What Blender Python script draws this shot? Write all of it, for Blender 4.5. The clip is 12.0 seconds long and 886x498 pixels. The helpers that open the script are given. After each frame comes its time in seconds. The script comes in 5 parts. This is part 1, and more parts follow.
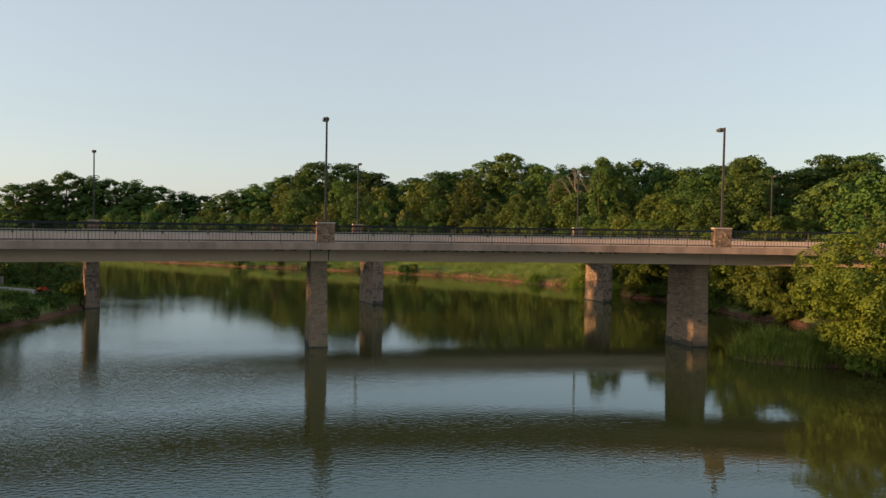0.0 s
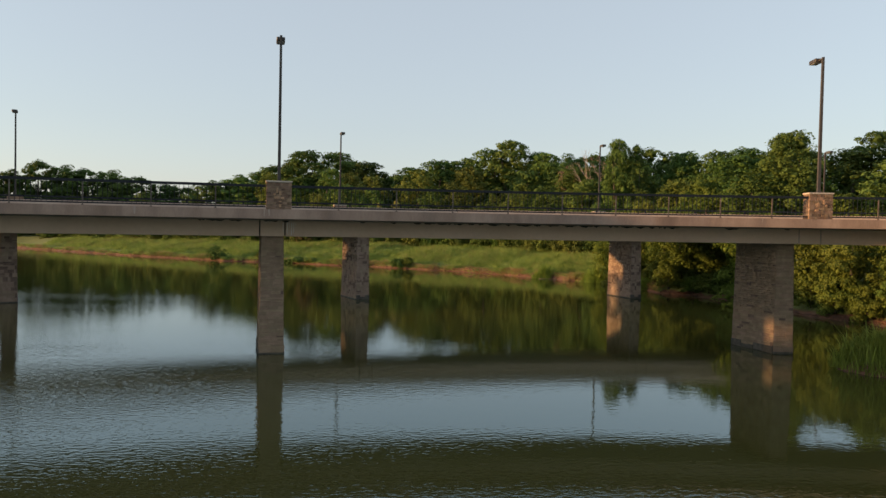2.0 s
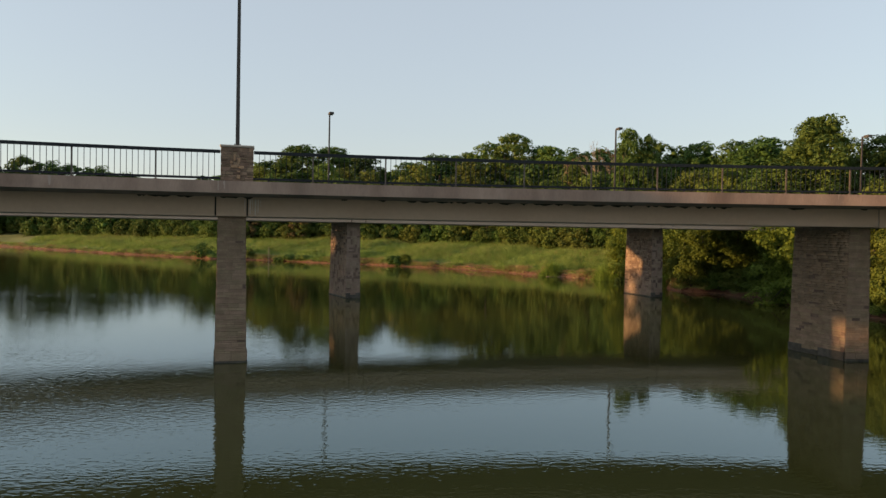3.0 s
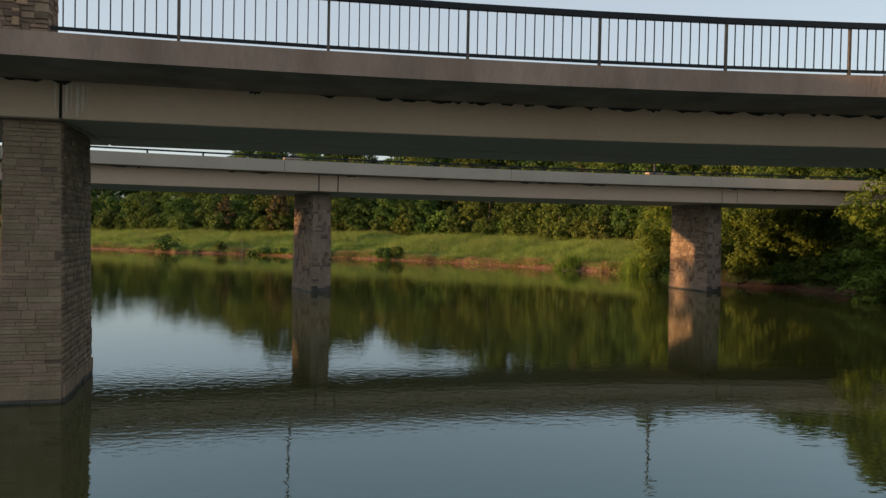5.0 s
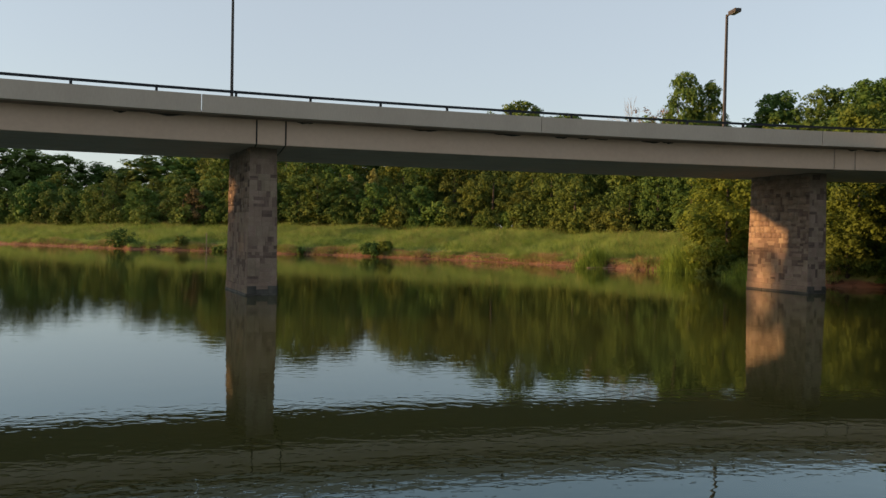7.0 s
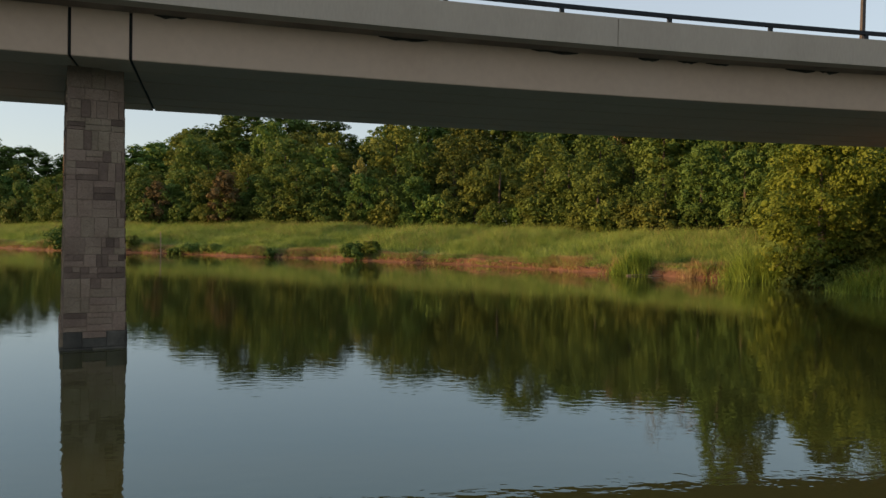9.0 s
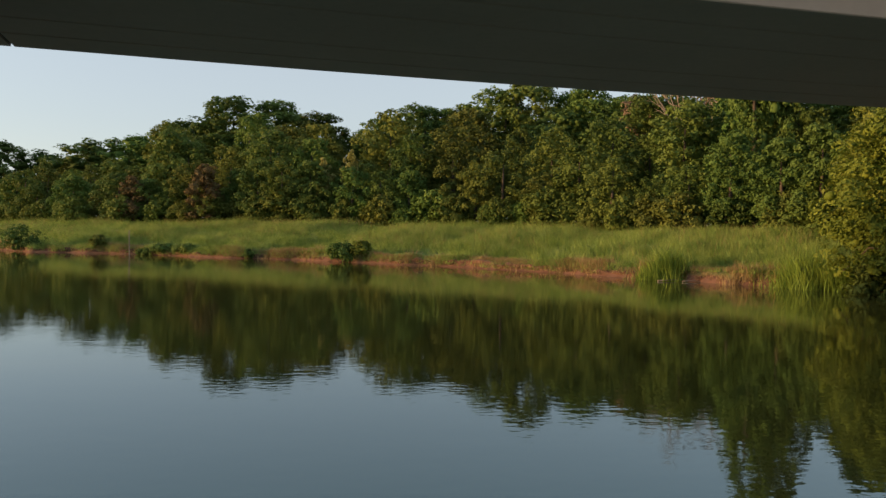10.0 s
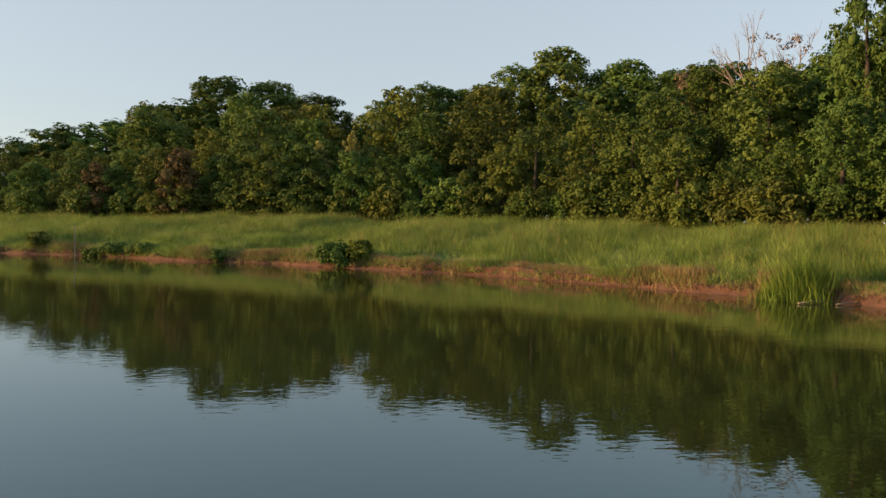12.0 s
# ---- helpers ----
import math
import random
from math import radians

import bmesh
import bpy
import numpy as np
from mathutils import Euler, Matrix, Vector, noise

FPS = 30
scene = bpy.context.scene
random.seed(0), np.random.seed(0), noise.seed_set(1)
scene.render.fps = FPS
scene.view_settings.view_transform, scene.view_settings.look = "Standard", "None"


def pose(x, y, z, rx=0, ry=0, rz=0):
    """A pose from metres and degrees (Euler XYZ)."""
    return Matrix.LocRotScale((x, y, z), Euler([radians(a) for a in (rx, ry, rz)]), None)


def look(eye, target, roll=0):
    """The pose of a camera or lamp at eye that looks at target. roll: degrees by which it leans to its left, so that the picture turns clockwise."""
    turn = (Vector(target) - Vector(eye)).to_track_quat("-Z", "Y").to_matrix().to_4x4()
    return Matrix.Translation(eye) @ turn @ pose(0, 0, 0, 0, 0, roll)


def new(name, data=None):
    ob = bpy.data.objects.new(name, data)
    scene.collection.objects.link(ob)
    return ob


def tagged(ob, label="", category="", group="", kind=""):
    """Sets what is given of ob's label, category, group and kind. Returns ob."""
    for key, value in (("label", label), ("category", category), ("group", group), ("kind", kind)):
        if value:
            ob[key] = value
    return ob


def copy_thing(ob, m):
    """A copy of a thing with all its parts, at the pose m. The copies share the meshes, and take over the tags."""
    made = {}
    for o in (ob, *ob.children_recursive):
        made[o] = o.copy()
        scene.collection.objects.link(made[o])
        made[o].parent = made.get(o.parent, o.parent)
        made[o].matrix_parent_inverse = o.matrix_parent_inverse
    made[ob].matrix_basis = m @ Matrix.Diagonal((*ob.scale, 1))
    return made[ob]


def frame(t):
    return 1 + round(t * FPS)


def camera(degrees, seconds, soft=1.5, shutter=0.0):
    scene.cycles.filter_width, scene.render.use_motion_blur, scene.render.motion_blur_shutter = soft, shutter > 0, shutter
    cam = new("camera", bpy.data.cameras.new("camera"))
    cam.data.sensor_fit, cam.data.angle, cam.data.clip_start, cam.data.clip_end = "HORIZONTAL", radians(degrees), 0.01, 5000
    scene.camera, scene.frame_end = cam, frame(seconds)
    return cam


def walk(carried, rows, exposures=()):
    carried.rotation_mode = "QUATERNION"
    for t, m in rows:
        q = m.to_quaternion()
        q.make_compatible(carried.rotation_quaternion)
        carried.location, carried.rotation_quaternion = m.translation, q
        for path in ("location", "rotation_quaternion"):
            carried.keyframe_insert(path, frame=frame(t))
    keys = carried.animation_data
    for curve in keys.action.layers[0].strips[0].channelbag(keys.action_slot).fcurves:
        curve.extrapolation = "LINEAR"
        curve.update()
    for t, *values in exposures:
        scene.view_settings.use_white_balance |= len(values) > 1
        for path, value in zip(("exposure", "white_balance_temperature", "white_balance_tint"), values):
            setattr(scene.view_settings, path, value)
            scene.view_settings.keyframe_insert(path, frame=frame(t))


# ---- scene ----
cam = camera(63.0, 12.0, soft=1.45)
# seconds, x, y, z, yaw, pitch, roll
ROWS = [
    (0, 2.230, 7.630, 9.131, -6.757, -1.685, -1.041),
    (0.5, 2.626, 10.999, 8.710, -6.754, -1.741, -1.064),
    (1, 3.037, 14.485, 8.197, -6.829, -1.751, -1.122),
    (1.5, 3.463, 18.101, 7.637, -6.881, -1.664, -1.176),
    (2, 3.934, 21.825, 7.062, -6.921, -1.590, -1.196),
    (2.5, 4.368, 25.593, 6.553, -6.922, -1.533, -1.172),
    (4.5, 6.258, 41.044, 4.597, -7.196, -1.368, -1.163),
    (5, 6.669, 44.757, 4.092, -7.242, -1.314, -1.161),
    (5.5, 7.115, 48.551, 3.430, -7.321, -1.266, -1.159),
    (6, 7.551, 52.336, 3.096, -7.426, -1.211, -1.186),
    (6.5, 7.984, 56.161, 2.912, -7.537, -1.195, -1.174),
    (7, 8.439, 60.026, 2.864, -7.625, -1.143, -1.128),
    (9, 10.538, 75.121, 2.855, -7.729, -1.243, -0.986),
    (9.5, 10.970, 78.934, 2.855, -7.859, -1.314, -0.975),
    (10, 11.331, 82.752, 2.854, -8.055, -1.353, -0.966),
    (10.5, 11.619, 86.517, 2.845, -8.268, -1.399, -0.966),
    (11, 11.854, 90.191, 2.855, -8.499, -1.423, -0.978),
    (11.5, 12.122, 93.859, 2.853, -8.193, -1.499, -1.018),
    (12, 12.393, 97.524, 2.844, -7.396, -1.609, -1.107),
]
walk(cam, [(t, pose(x, y, z, 90 + pitch, roll, yaw)) for t, x, y, z, yaw, pitch, roll in ROWS], exposures=[(0, 1.79, 6950, 12)])

# ---- sky and sun: a low evening sun nearly in line with the bridges ----
SUN_UP, SUN_SIDE = 4.75, 1.5
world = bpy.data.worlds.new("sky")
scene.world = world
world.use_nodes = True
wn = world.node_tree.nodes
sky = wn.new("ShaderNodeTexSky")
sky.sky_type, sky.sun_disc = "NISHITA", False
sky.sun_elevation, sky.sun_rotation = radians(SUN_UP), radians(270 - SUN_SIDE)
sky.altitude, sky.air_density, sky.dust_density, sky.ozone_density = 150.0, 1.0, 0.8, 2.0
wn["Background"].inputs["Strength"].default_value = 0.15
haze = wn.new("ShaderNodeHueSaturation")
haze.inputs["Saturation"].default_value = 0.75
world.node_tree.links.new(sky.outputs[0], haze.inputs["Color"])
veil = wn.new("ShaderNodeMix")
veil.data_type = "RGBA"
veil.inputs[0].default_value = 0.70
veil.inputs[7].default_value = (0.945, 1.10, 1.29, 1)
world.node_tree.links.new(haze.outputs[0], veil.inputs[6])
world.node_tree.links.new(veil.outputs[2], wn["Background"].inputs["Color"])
sun = new("sun", bpy.data.lights.new("sun", "SUN"))
sun.data.energy, sun.data.angle, sun.data.color = 2.3, radians(1.0), (1.0, 0.60, 0.28)
to_sun = Vector((-math.cos(radians(SUN_SIDE)) * math.cos(radians(SUN_UP)), -math.sin(radians(SUN_SIDE)) * math.cos(radians(SUN_UP)), math.sin(radians(SUN_UP))))
sun.matrix_world = look(to_sun * 200, (0, 0, 0))


# ---- materials ----
def material(name, low, high, scale=3.0, rough=0.8, bump=0.2, fine=25.0, metal=0.0, stain=None, stain_scale=0.6, stain_amount=0.5,
             stretch=(1, 1, 1), by_object=0.0, by_island=0.0, translucent=0.0, hue_object=0.0, spec=0.4, specks=0.25):
    """A surface whose colour wanders between low and high at two scales, with optional stains and a change from piece to piece."""
    m = bpy.data.materials.new(name)
    m.use_nodes = True
    nodes, links = m.node_tree.nodes, m.node_tree.links
    bsdf = nodes["Principled BSDF"]
    place = nodes.new("ShaderNodeNewGeometry").outputs["Position"]
    if stretch != (1, 1, 1):
        mul = nodes.new("ShaderNodeVectorMath")
        mul.operation = "MULTIPLY"
        links.new(place, mul.inputs[0])
        mul.inputs[1].default_value = stretch
        place = mul.outputs[0]

    def wave(size, detail=6.0):
        n = nodes.new("ShaderNodeTexNoise")
        n.inputs["Scale"].default_value, n.inputs["Detail"].default_value = size, detail
        links.new(place, n.inputs["Vector"])
        return n.outputs["Fac"]

    def ramp(socket, a, b):
        r = nodes.new("ShaderNodeMapRange")
        links.new(socket, r.inputs["Value"])
        r.inputs["From Min"].default_value, r.inputs["From Max"].default_value = a, b
        return r.outputs["Result"]

    def mix(fac, a, b, kind="MIX"):
        x = nodes.new("ShaderNodeMix")
        x.data_type, x.blend_type = "RGBA", kind
        for value, socket in ((fac, x.inputs[0]), (a, x.inputs[6]), (b, x.inputs[7])):
            if isinstance(value, (int, float)):
                socket.default_value = value
            elif isinstance(value, tuple):
                socket.default_value = (*value, 1)
            else:
                links.new(value, socket)
        return x.outputs[2]

    colour = mix(ramp(wave(scale), 0.3, 0.7), low, high)
    grain = wave(fine, 3.0)
    colour = mix(ramp(grain, 0.25, 0.75), colour, mix(specks, colour, (0.0, 0.0, 0.0)))
    if stain:
        colour = mix(ramp(wave(stain_scale, 8.0), 0.5, 0.5 + 0.35 / max(stain_amount, 0.05)), colour, stain)
    value = None
    if by_object or hue_object:
        info = nodes.new("ShaderNodeObjectInfo")
        value = info.outputs["Random"]
    if by_island:
        island = nodes.new("ShaderNodeNewGeometry").outputs["Random Per Island"]
        h = nodes.new("ShaderNodeHueSaturation")
        links.new(colour, h.inputs["Color"])
        r = nodes.new("ShaderNodeMapRange")
        links.new(island, r.inputs["Value"])
        r.inputs["To Min"].default_value, r.inputs["To Max"].default_value = 1 - by_island, 1 + by_island
        links.new(r.outputs["Result"], h.inputs["Value"])
        colour = h.outputs["Color"]
    if value is not None:
        h = nodes.new("ShaderNodeHueSaturation")
        links.new(colour, h.inputs["Color"])
        r = nodes.new("ShaderNodeMapRange")
        links.new(value, r.inputs["Value"])
        r.inputs["To Min"].default_value, r.inputs["To Max"].default_value = 1 - by_object, 1 + by_object
        links.new(r.outputs["Result"], h.inputs["Value"])
        if hue_object:
            far = nodes.new("ShaderNodeMath")
            far.operation = "FRACT"
            ten = nodes.new("ShaderNodeMath")
            ten.operation = "MULTIPLY"
            links.new(value, ten.inputs[0])
            ten.inputs[1].default_value = 7.3
            links.new(ten.outputs[0], far.inputs[0])
            r2 = nodes.new("ShaderNodeMapRange")
            links.new(far.outputs[0], r2.inputs["Value"])
            r2.inputs["To Min"].default_value, r2.inputs["To Max"].default_value = 0.5 - hue_object, 0.5 + hue_object
            links.new(r2.outputs["Result"], h.inputs["Hue"])
        colour = h.outputs["Color"]
    links.new(colour, bsdf.inputs["Base Color"])
    bsdf.inputs["Roughness"].default_value, bsdf.inputs["Metallic"].default_value = rough, metal
    bsdf.inputs["Specular IOR Level"].default_value = spec
    if bump:
        b = nodes.new("ShaderNodeBump")
        b.inputs["Strength"].default_value, b.inputs["Distance"].default_value = bump, 0.03
        links.new(grain, b.inputs["Height"])
        links.new(b.outputs["Normal"], bsdf.inputs["Normal"])
    if translucent:
        t = nodes.new("ShaderNodeBsdfTranslucent")
        links.new(colour, t.inputs["Color"])
        s = nodes.new("ShaderNodeMixShader")
        s.inputs[0].default_value = translucent
        links.new(bsdf.outputs[0], s.inputs[1])
        links.new(t.outputs[0], s.inputs[2])
        links.new(s.outputs[0], nodes["Material Output"].inputs["Surface"])
    return m


CONCRETE = material("weathered_concrete", (0.27, 0.235, 0.20), (0.36, 0.32, 0.275), 0.8, 0.85, 0.25, 18, stain=(0.14, 0.115, 0.10), stain_scale=0.5, stain_amount=0.45, stretch=(1, 1, 0.35))
BEAM = material("beam_concrete", (0.53, 0.374, 0.27), (0.585, 0.42, 0.308), 0.3, 0.85, 0.06, 5, stain=(0.44, 0.34, 0.258), stain_scale=0.5, stain_amount=0.3, specks=0.08)
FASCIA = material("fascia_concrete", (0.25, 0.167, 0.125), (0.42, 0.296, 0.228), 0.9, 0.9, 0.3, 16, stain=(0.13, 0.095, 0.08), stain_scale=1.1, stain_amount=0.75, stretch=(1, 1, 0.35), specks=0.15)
BUFF = material("buff_concrete", (0.48, 0.34, 0.265), (0.57, 0.43, 0.34), 0.6, 0.85, 0.2, 16, stain=(0.3, 0.22, 0.18), stain_scale=0.8, stain_amount=0.3)
BARRIER = material("barrier_concrete", (0.41, 0.338, 0.268), (0.485, 0.405, 0.325), 0.6, 0.85, 0.2, 16, stain=(0.33, 0.278, 0.226), stain_scale=1.2, stain_amount=0.3, stretch=(1, 1, 0.3), specks=0.08)
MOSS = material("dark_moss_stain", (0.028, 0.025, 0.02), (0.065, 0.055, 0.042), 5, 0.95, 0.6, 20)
JOINT = material("dark_joint_filler", (0.015, 0.014, 0.012), (0.03, 0.028, 0.025), 4, 0.9, 0.2, 20)
JOINT_PALE = material("mortared_joint", (0.30, 0.255, 0.215), (0.40, 0.345, 0.29), 2, 0.9, 0.2, 20)
STONE = material("pier_stone", (0.255, 0.176, 0.124), (0.355, 0.26, 0.19), 2.2, 0.9, 0.6, 22, stain=(0.24, 0.172, 0.128), stain_scale=0.9, stain_amount=0.35, by_object=0.12, hue_object=0.012)
STONE_FAR = material("pier_stone_rest", (0.255, 0.176, 0.124), (0.355, 0.26, 0.19), 2.2, 0.9, 0.6, 22, stain=(0.24, 0.172, 0.128), stain_scale=0.9, stain_amount=0.35, by_island=0.12)
STONE_BROWN = material("brown_ledge_stone", (0.245, 0.17, 0.11), (0.34, 0.243, 0.163), 2.2, 0.9, 0.6, 22, stain=(0.23, 0.135, 0.095), stain_scale=0.9, stain_amount=0.35, by_object=0.15, hue_object=0.012)
STONE_BROWN_FAR = material("brown_ledge_stone_rest", (0.245, 0.17, 0.11), (0.34, 0.243, 0.163), 2.2, 0.9, 0.6, 22, stain=(0.23, 0.135, 0.095), stain_scale=0.9, stain_amount=0.35, by_island=0.16)
STONE_DARK = material("red_brown_stone", (0.14, 0.092, 0.07), (0.215, 0.146, 0.11), 3, 0.9, 0.5, 22, by_object=0.25)
STONE_WET = material("wet_base_stone", (0.05, 0.045, 0.037), (0.12, 0.105, 0.085), 3, 0.6, 0.5, 20, by_object=0.3)
MORTAR = material("mortar", (0.235, 0.17, 0.124), (0.30, 0.222, 0.166), 2, 0.95, 0.3, 30)
RUBBLE = material("rubble_stone", (0.17, 0.106, 0.07), (0.30, 0.20, 0.135), 3.5, 0.9, 0.6, 24, by_object=0.4, hue_object=0.012)
OCHRE = material("ochre_stone", (0.36, 0.215, 0.122), (0.46, 0.29, 0.175), 4, 0.85, 0.5, 24, by_object=0.15)
IRON = material("black_painted_steel", (0.006, 0.009, 0.012), (0.014, 0.018, 0.023), 4, 0.55, 0.1, 40, metal=0.0, spec=0.3)
BRONZE = material("bronze_painted_steel", (0.045, 0.039, 0.034), (0.068, 0.058, 0.05), 0.8, 0.55, 0, 5, spec=0.4)
POST_STEEL = material("weathered_post_steel", (0.075, 0.062, 0.052), (0.15, 0.118, 0.095), 3, 0.6, 0.1, 20, stain=(0.13, 0.07, 0.04), stain_scale=2.5, stain_amount=0.6)
GLASS = material("lamp_lens", (0.25, 0.25, 0.24), (0.32, 0.32, 0.3), 6, 0.25, 0.0, 30)
ASPHALT = material("worn_asphalt", (0.045, 0.045, 0.046), (0.075, 0.073, 0.07), 1.5, 0.9, 0.4, 60)
PAVING = material("path_concrete", (0.28, 0.27, 0.26), (0.36, 0.35, 0.34), 0.8, 0.9, 0.2, 20, stain=(0.18, 0.17, 0.16))
BARK = material("bark", (0.04, 0.033, 0.026), (0.085, 0.07, 0.055), 4, 0.95, 0.8, 12, stretch=(1, 1, 0.2))
DEADWOOD = material("bleached_deadwood", (0.20, 0.165, 0.135), (0.32, 0.27, 0.22), 4, 0.9, 0.5, 14, stretch=(1, 1, 0.2))
LEAF = material("oak_leaves", (0.056, 0.107, 0.021), (0.102, 0.166, 0.036), 0.35, 0.75, 0.9, 9, by_object=0.32, by_island=0.10, hue_object=0.018, translucent=0.22, spec=0.2)
LEAF_OLIVE = material("olive_leaves", (0.075, 0.117, 0.021), (0.122, 0.17, 0.035), 0.4, 0.75, 0.9, 9, by_object=0.3, by_island=0.10, hue_object=0.026, translucent=0.24, spec=0.2)
LEAF_BRIGHT = material("sunny_green_leaves", (0.098, 0.148, 0.018), (0.16, 0.212, 0.03), 0.5, 0.7, 0.9, 9, by_object=0.12, by_island=0.10, hue_object=0.015, translucent=0.3, spec=0.2)
LEAF_BANK = material("bank_leaves", (0.085, 0.126, 0.018), (0.15, 0.19, 0.032), 0.5, 0.7, 0.9, 9, by_object=0.14, by_island=0.10, hue_object=0.015, translucent=0.25, spec=0.2)
LEAF_PALE = material("withered_leaves", (0.17, 0.12, 0.085), (0.26, 0.19, 0.13), 0.6, 0.8, 0, 3, by_island=0.3, translucent=0.2, spec=0.2)
LEAF_RUST = material("rusty_leaves", (0.105, 0.082, 0.036), (0.15, 0.115, 0.052), 0.6, 0.8, 0, 3, by_island=0.35, translucent=0.2, spec=0.2)
LEAF_GOLD = material("yellow_leaves", (0.20, 0.21, 0.055), (0.29, 0.29, 0.09), 0.6, 0.75, 0, 3, by_island=0.3, translucent=0.3, spec=0.2)
LEAF_RED = material("orange_red_leaves", (0.42, 0.06, 0.03), (0.55, 0.12, 0.05), 2, 0.7, 0, 5, by_island=0.3, translucent=0.2)
GRASS = material("meadow_grass", (0.105, 0.195, 0.038), (0.36, 0.455, 0.122), 0.75, 0.8, 0, 2, by_island=0.35, translucent=0.35, stain=(0.085, 0.15, 0.03), stain_scale=0.8, stain_amount=0.6, spec=0.2)
REED = material("reed_grass", (0.19, 0.245, 0.04), (0.32, 0.36, 0.07), 0.8, 0.7, 0, 2, by_island=0.35, translucent=0.35, spec=0.2)
REED_DARK = material("bank_reed", (0.115, 0.20, 0.034), (0.225, 0.32, 0.058), 0.8, 0.7, 0, 2, by_island=0.35, translucent=0.3, spec=0.2)
DRY = material("dry_grass", (0.26, 0.185, 0.085), (0.39, 0.295, 0.145), 0.5, 0.85, 0, 2, by_island=0.35, translucent=0.3, spec=0.2)


def ground_material():
    """Grassy soil above, bare red clay at the water's edge."""
    m = material("ground_soil", (0.12, 0.155, 0.045), (0.19, 0.215, 0.07), 0.25, 0.95, 0.5, 6)
    nodes, links = m.node_tree.nodes, m.node_tree.links
    bsdf = nodes["Principled BSDF"]
    grass = bsdf.inputs["Base Color"].links[0].from_socket
    geo = nodes.new("ShaderNodeNewGeometry")
    split = nodes.new("ShaderNodeSeparateXYZ")
    links.new(geo.outputs["Position"], split.inputs[0])
    n = nodes.new("ShaderNodeTexNoise")
    n.inputs["Scale"].default_value = 0.5
    links.new(geo.outputs["Position"], n.inputs["Vector"])
    add = nodes.new("ShaderNodeMath")
    add.operation = "MULTIPLY_ADD"
    links.new(n.outputs["Fac"], add.inputs[0])
    add.inputs[1].default_value = 0.9
    links.new(split.outputs["Z"], add.inputs[2])
    lip = nodes.new("ShaderNodeMapRange")
    links.new(add.outputs[0], lip.inputs["Value"])
    lip.inputs["From Min"].default_value, lip.inputs["From Max"].default_value = 0.78, 0.98
    n2 = nodes.new("ShaderNodeTexNoise")
    n2.inputs["Scale"].default_value, n2.inputs["Detail"].default_value = 2.5, 8.0
    links.new(geo.outputs["Position"], n2.inputs["Vector"])
    clay = nodes.new("ShaderNodeMix")
    clay.data_type = "RGBA"
    links.new(n2.outputs["Fac"], clay.inputs[0])
    clay.inputs[6].default_value, clay.inputs[7].default_value = (0.085, 0.04, 0.026, 1), (0.20, 0.10, 0.06, 1)
    out = nodes.new("ShaderNodeMix")
    out.data_type = "RGBA"
    links.new(lip.outputs["Result"], out.inputs[0])
    links.new(clay.outputs[2], out.inputs[6])
    links.new(grass, out.inputs[7])
    links.new(out.outputs[2], bsdf.inputs["Base Color"])
    return m


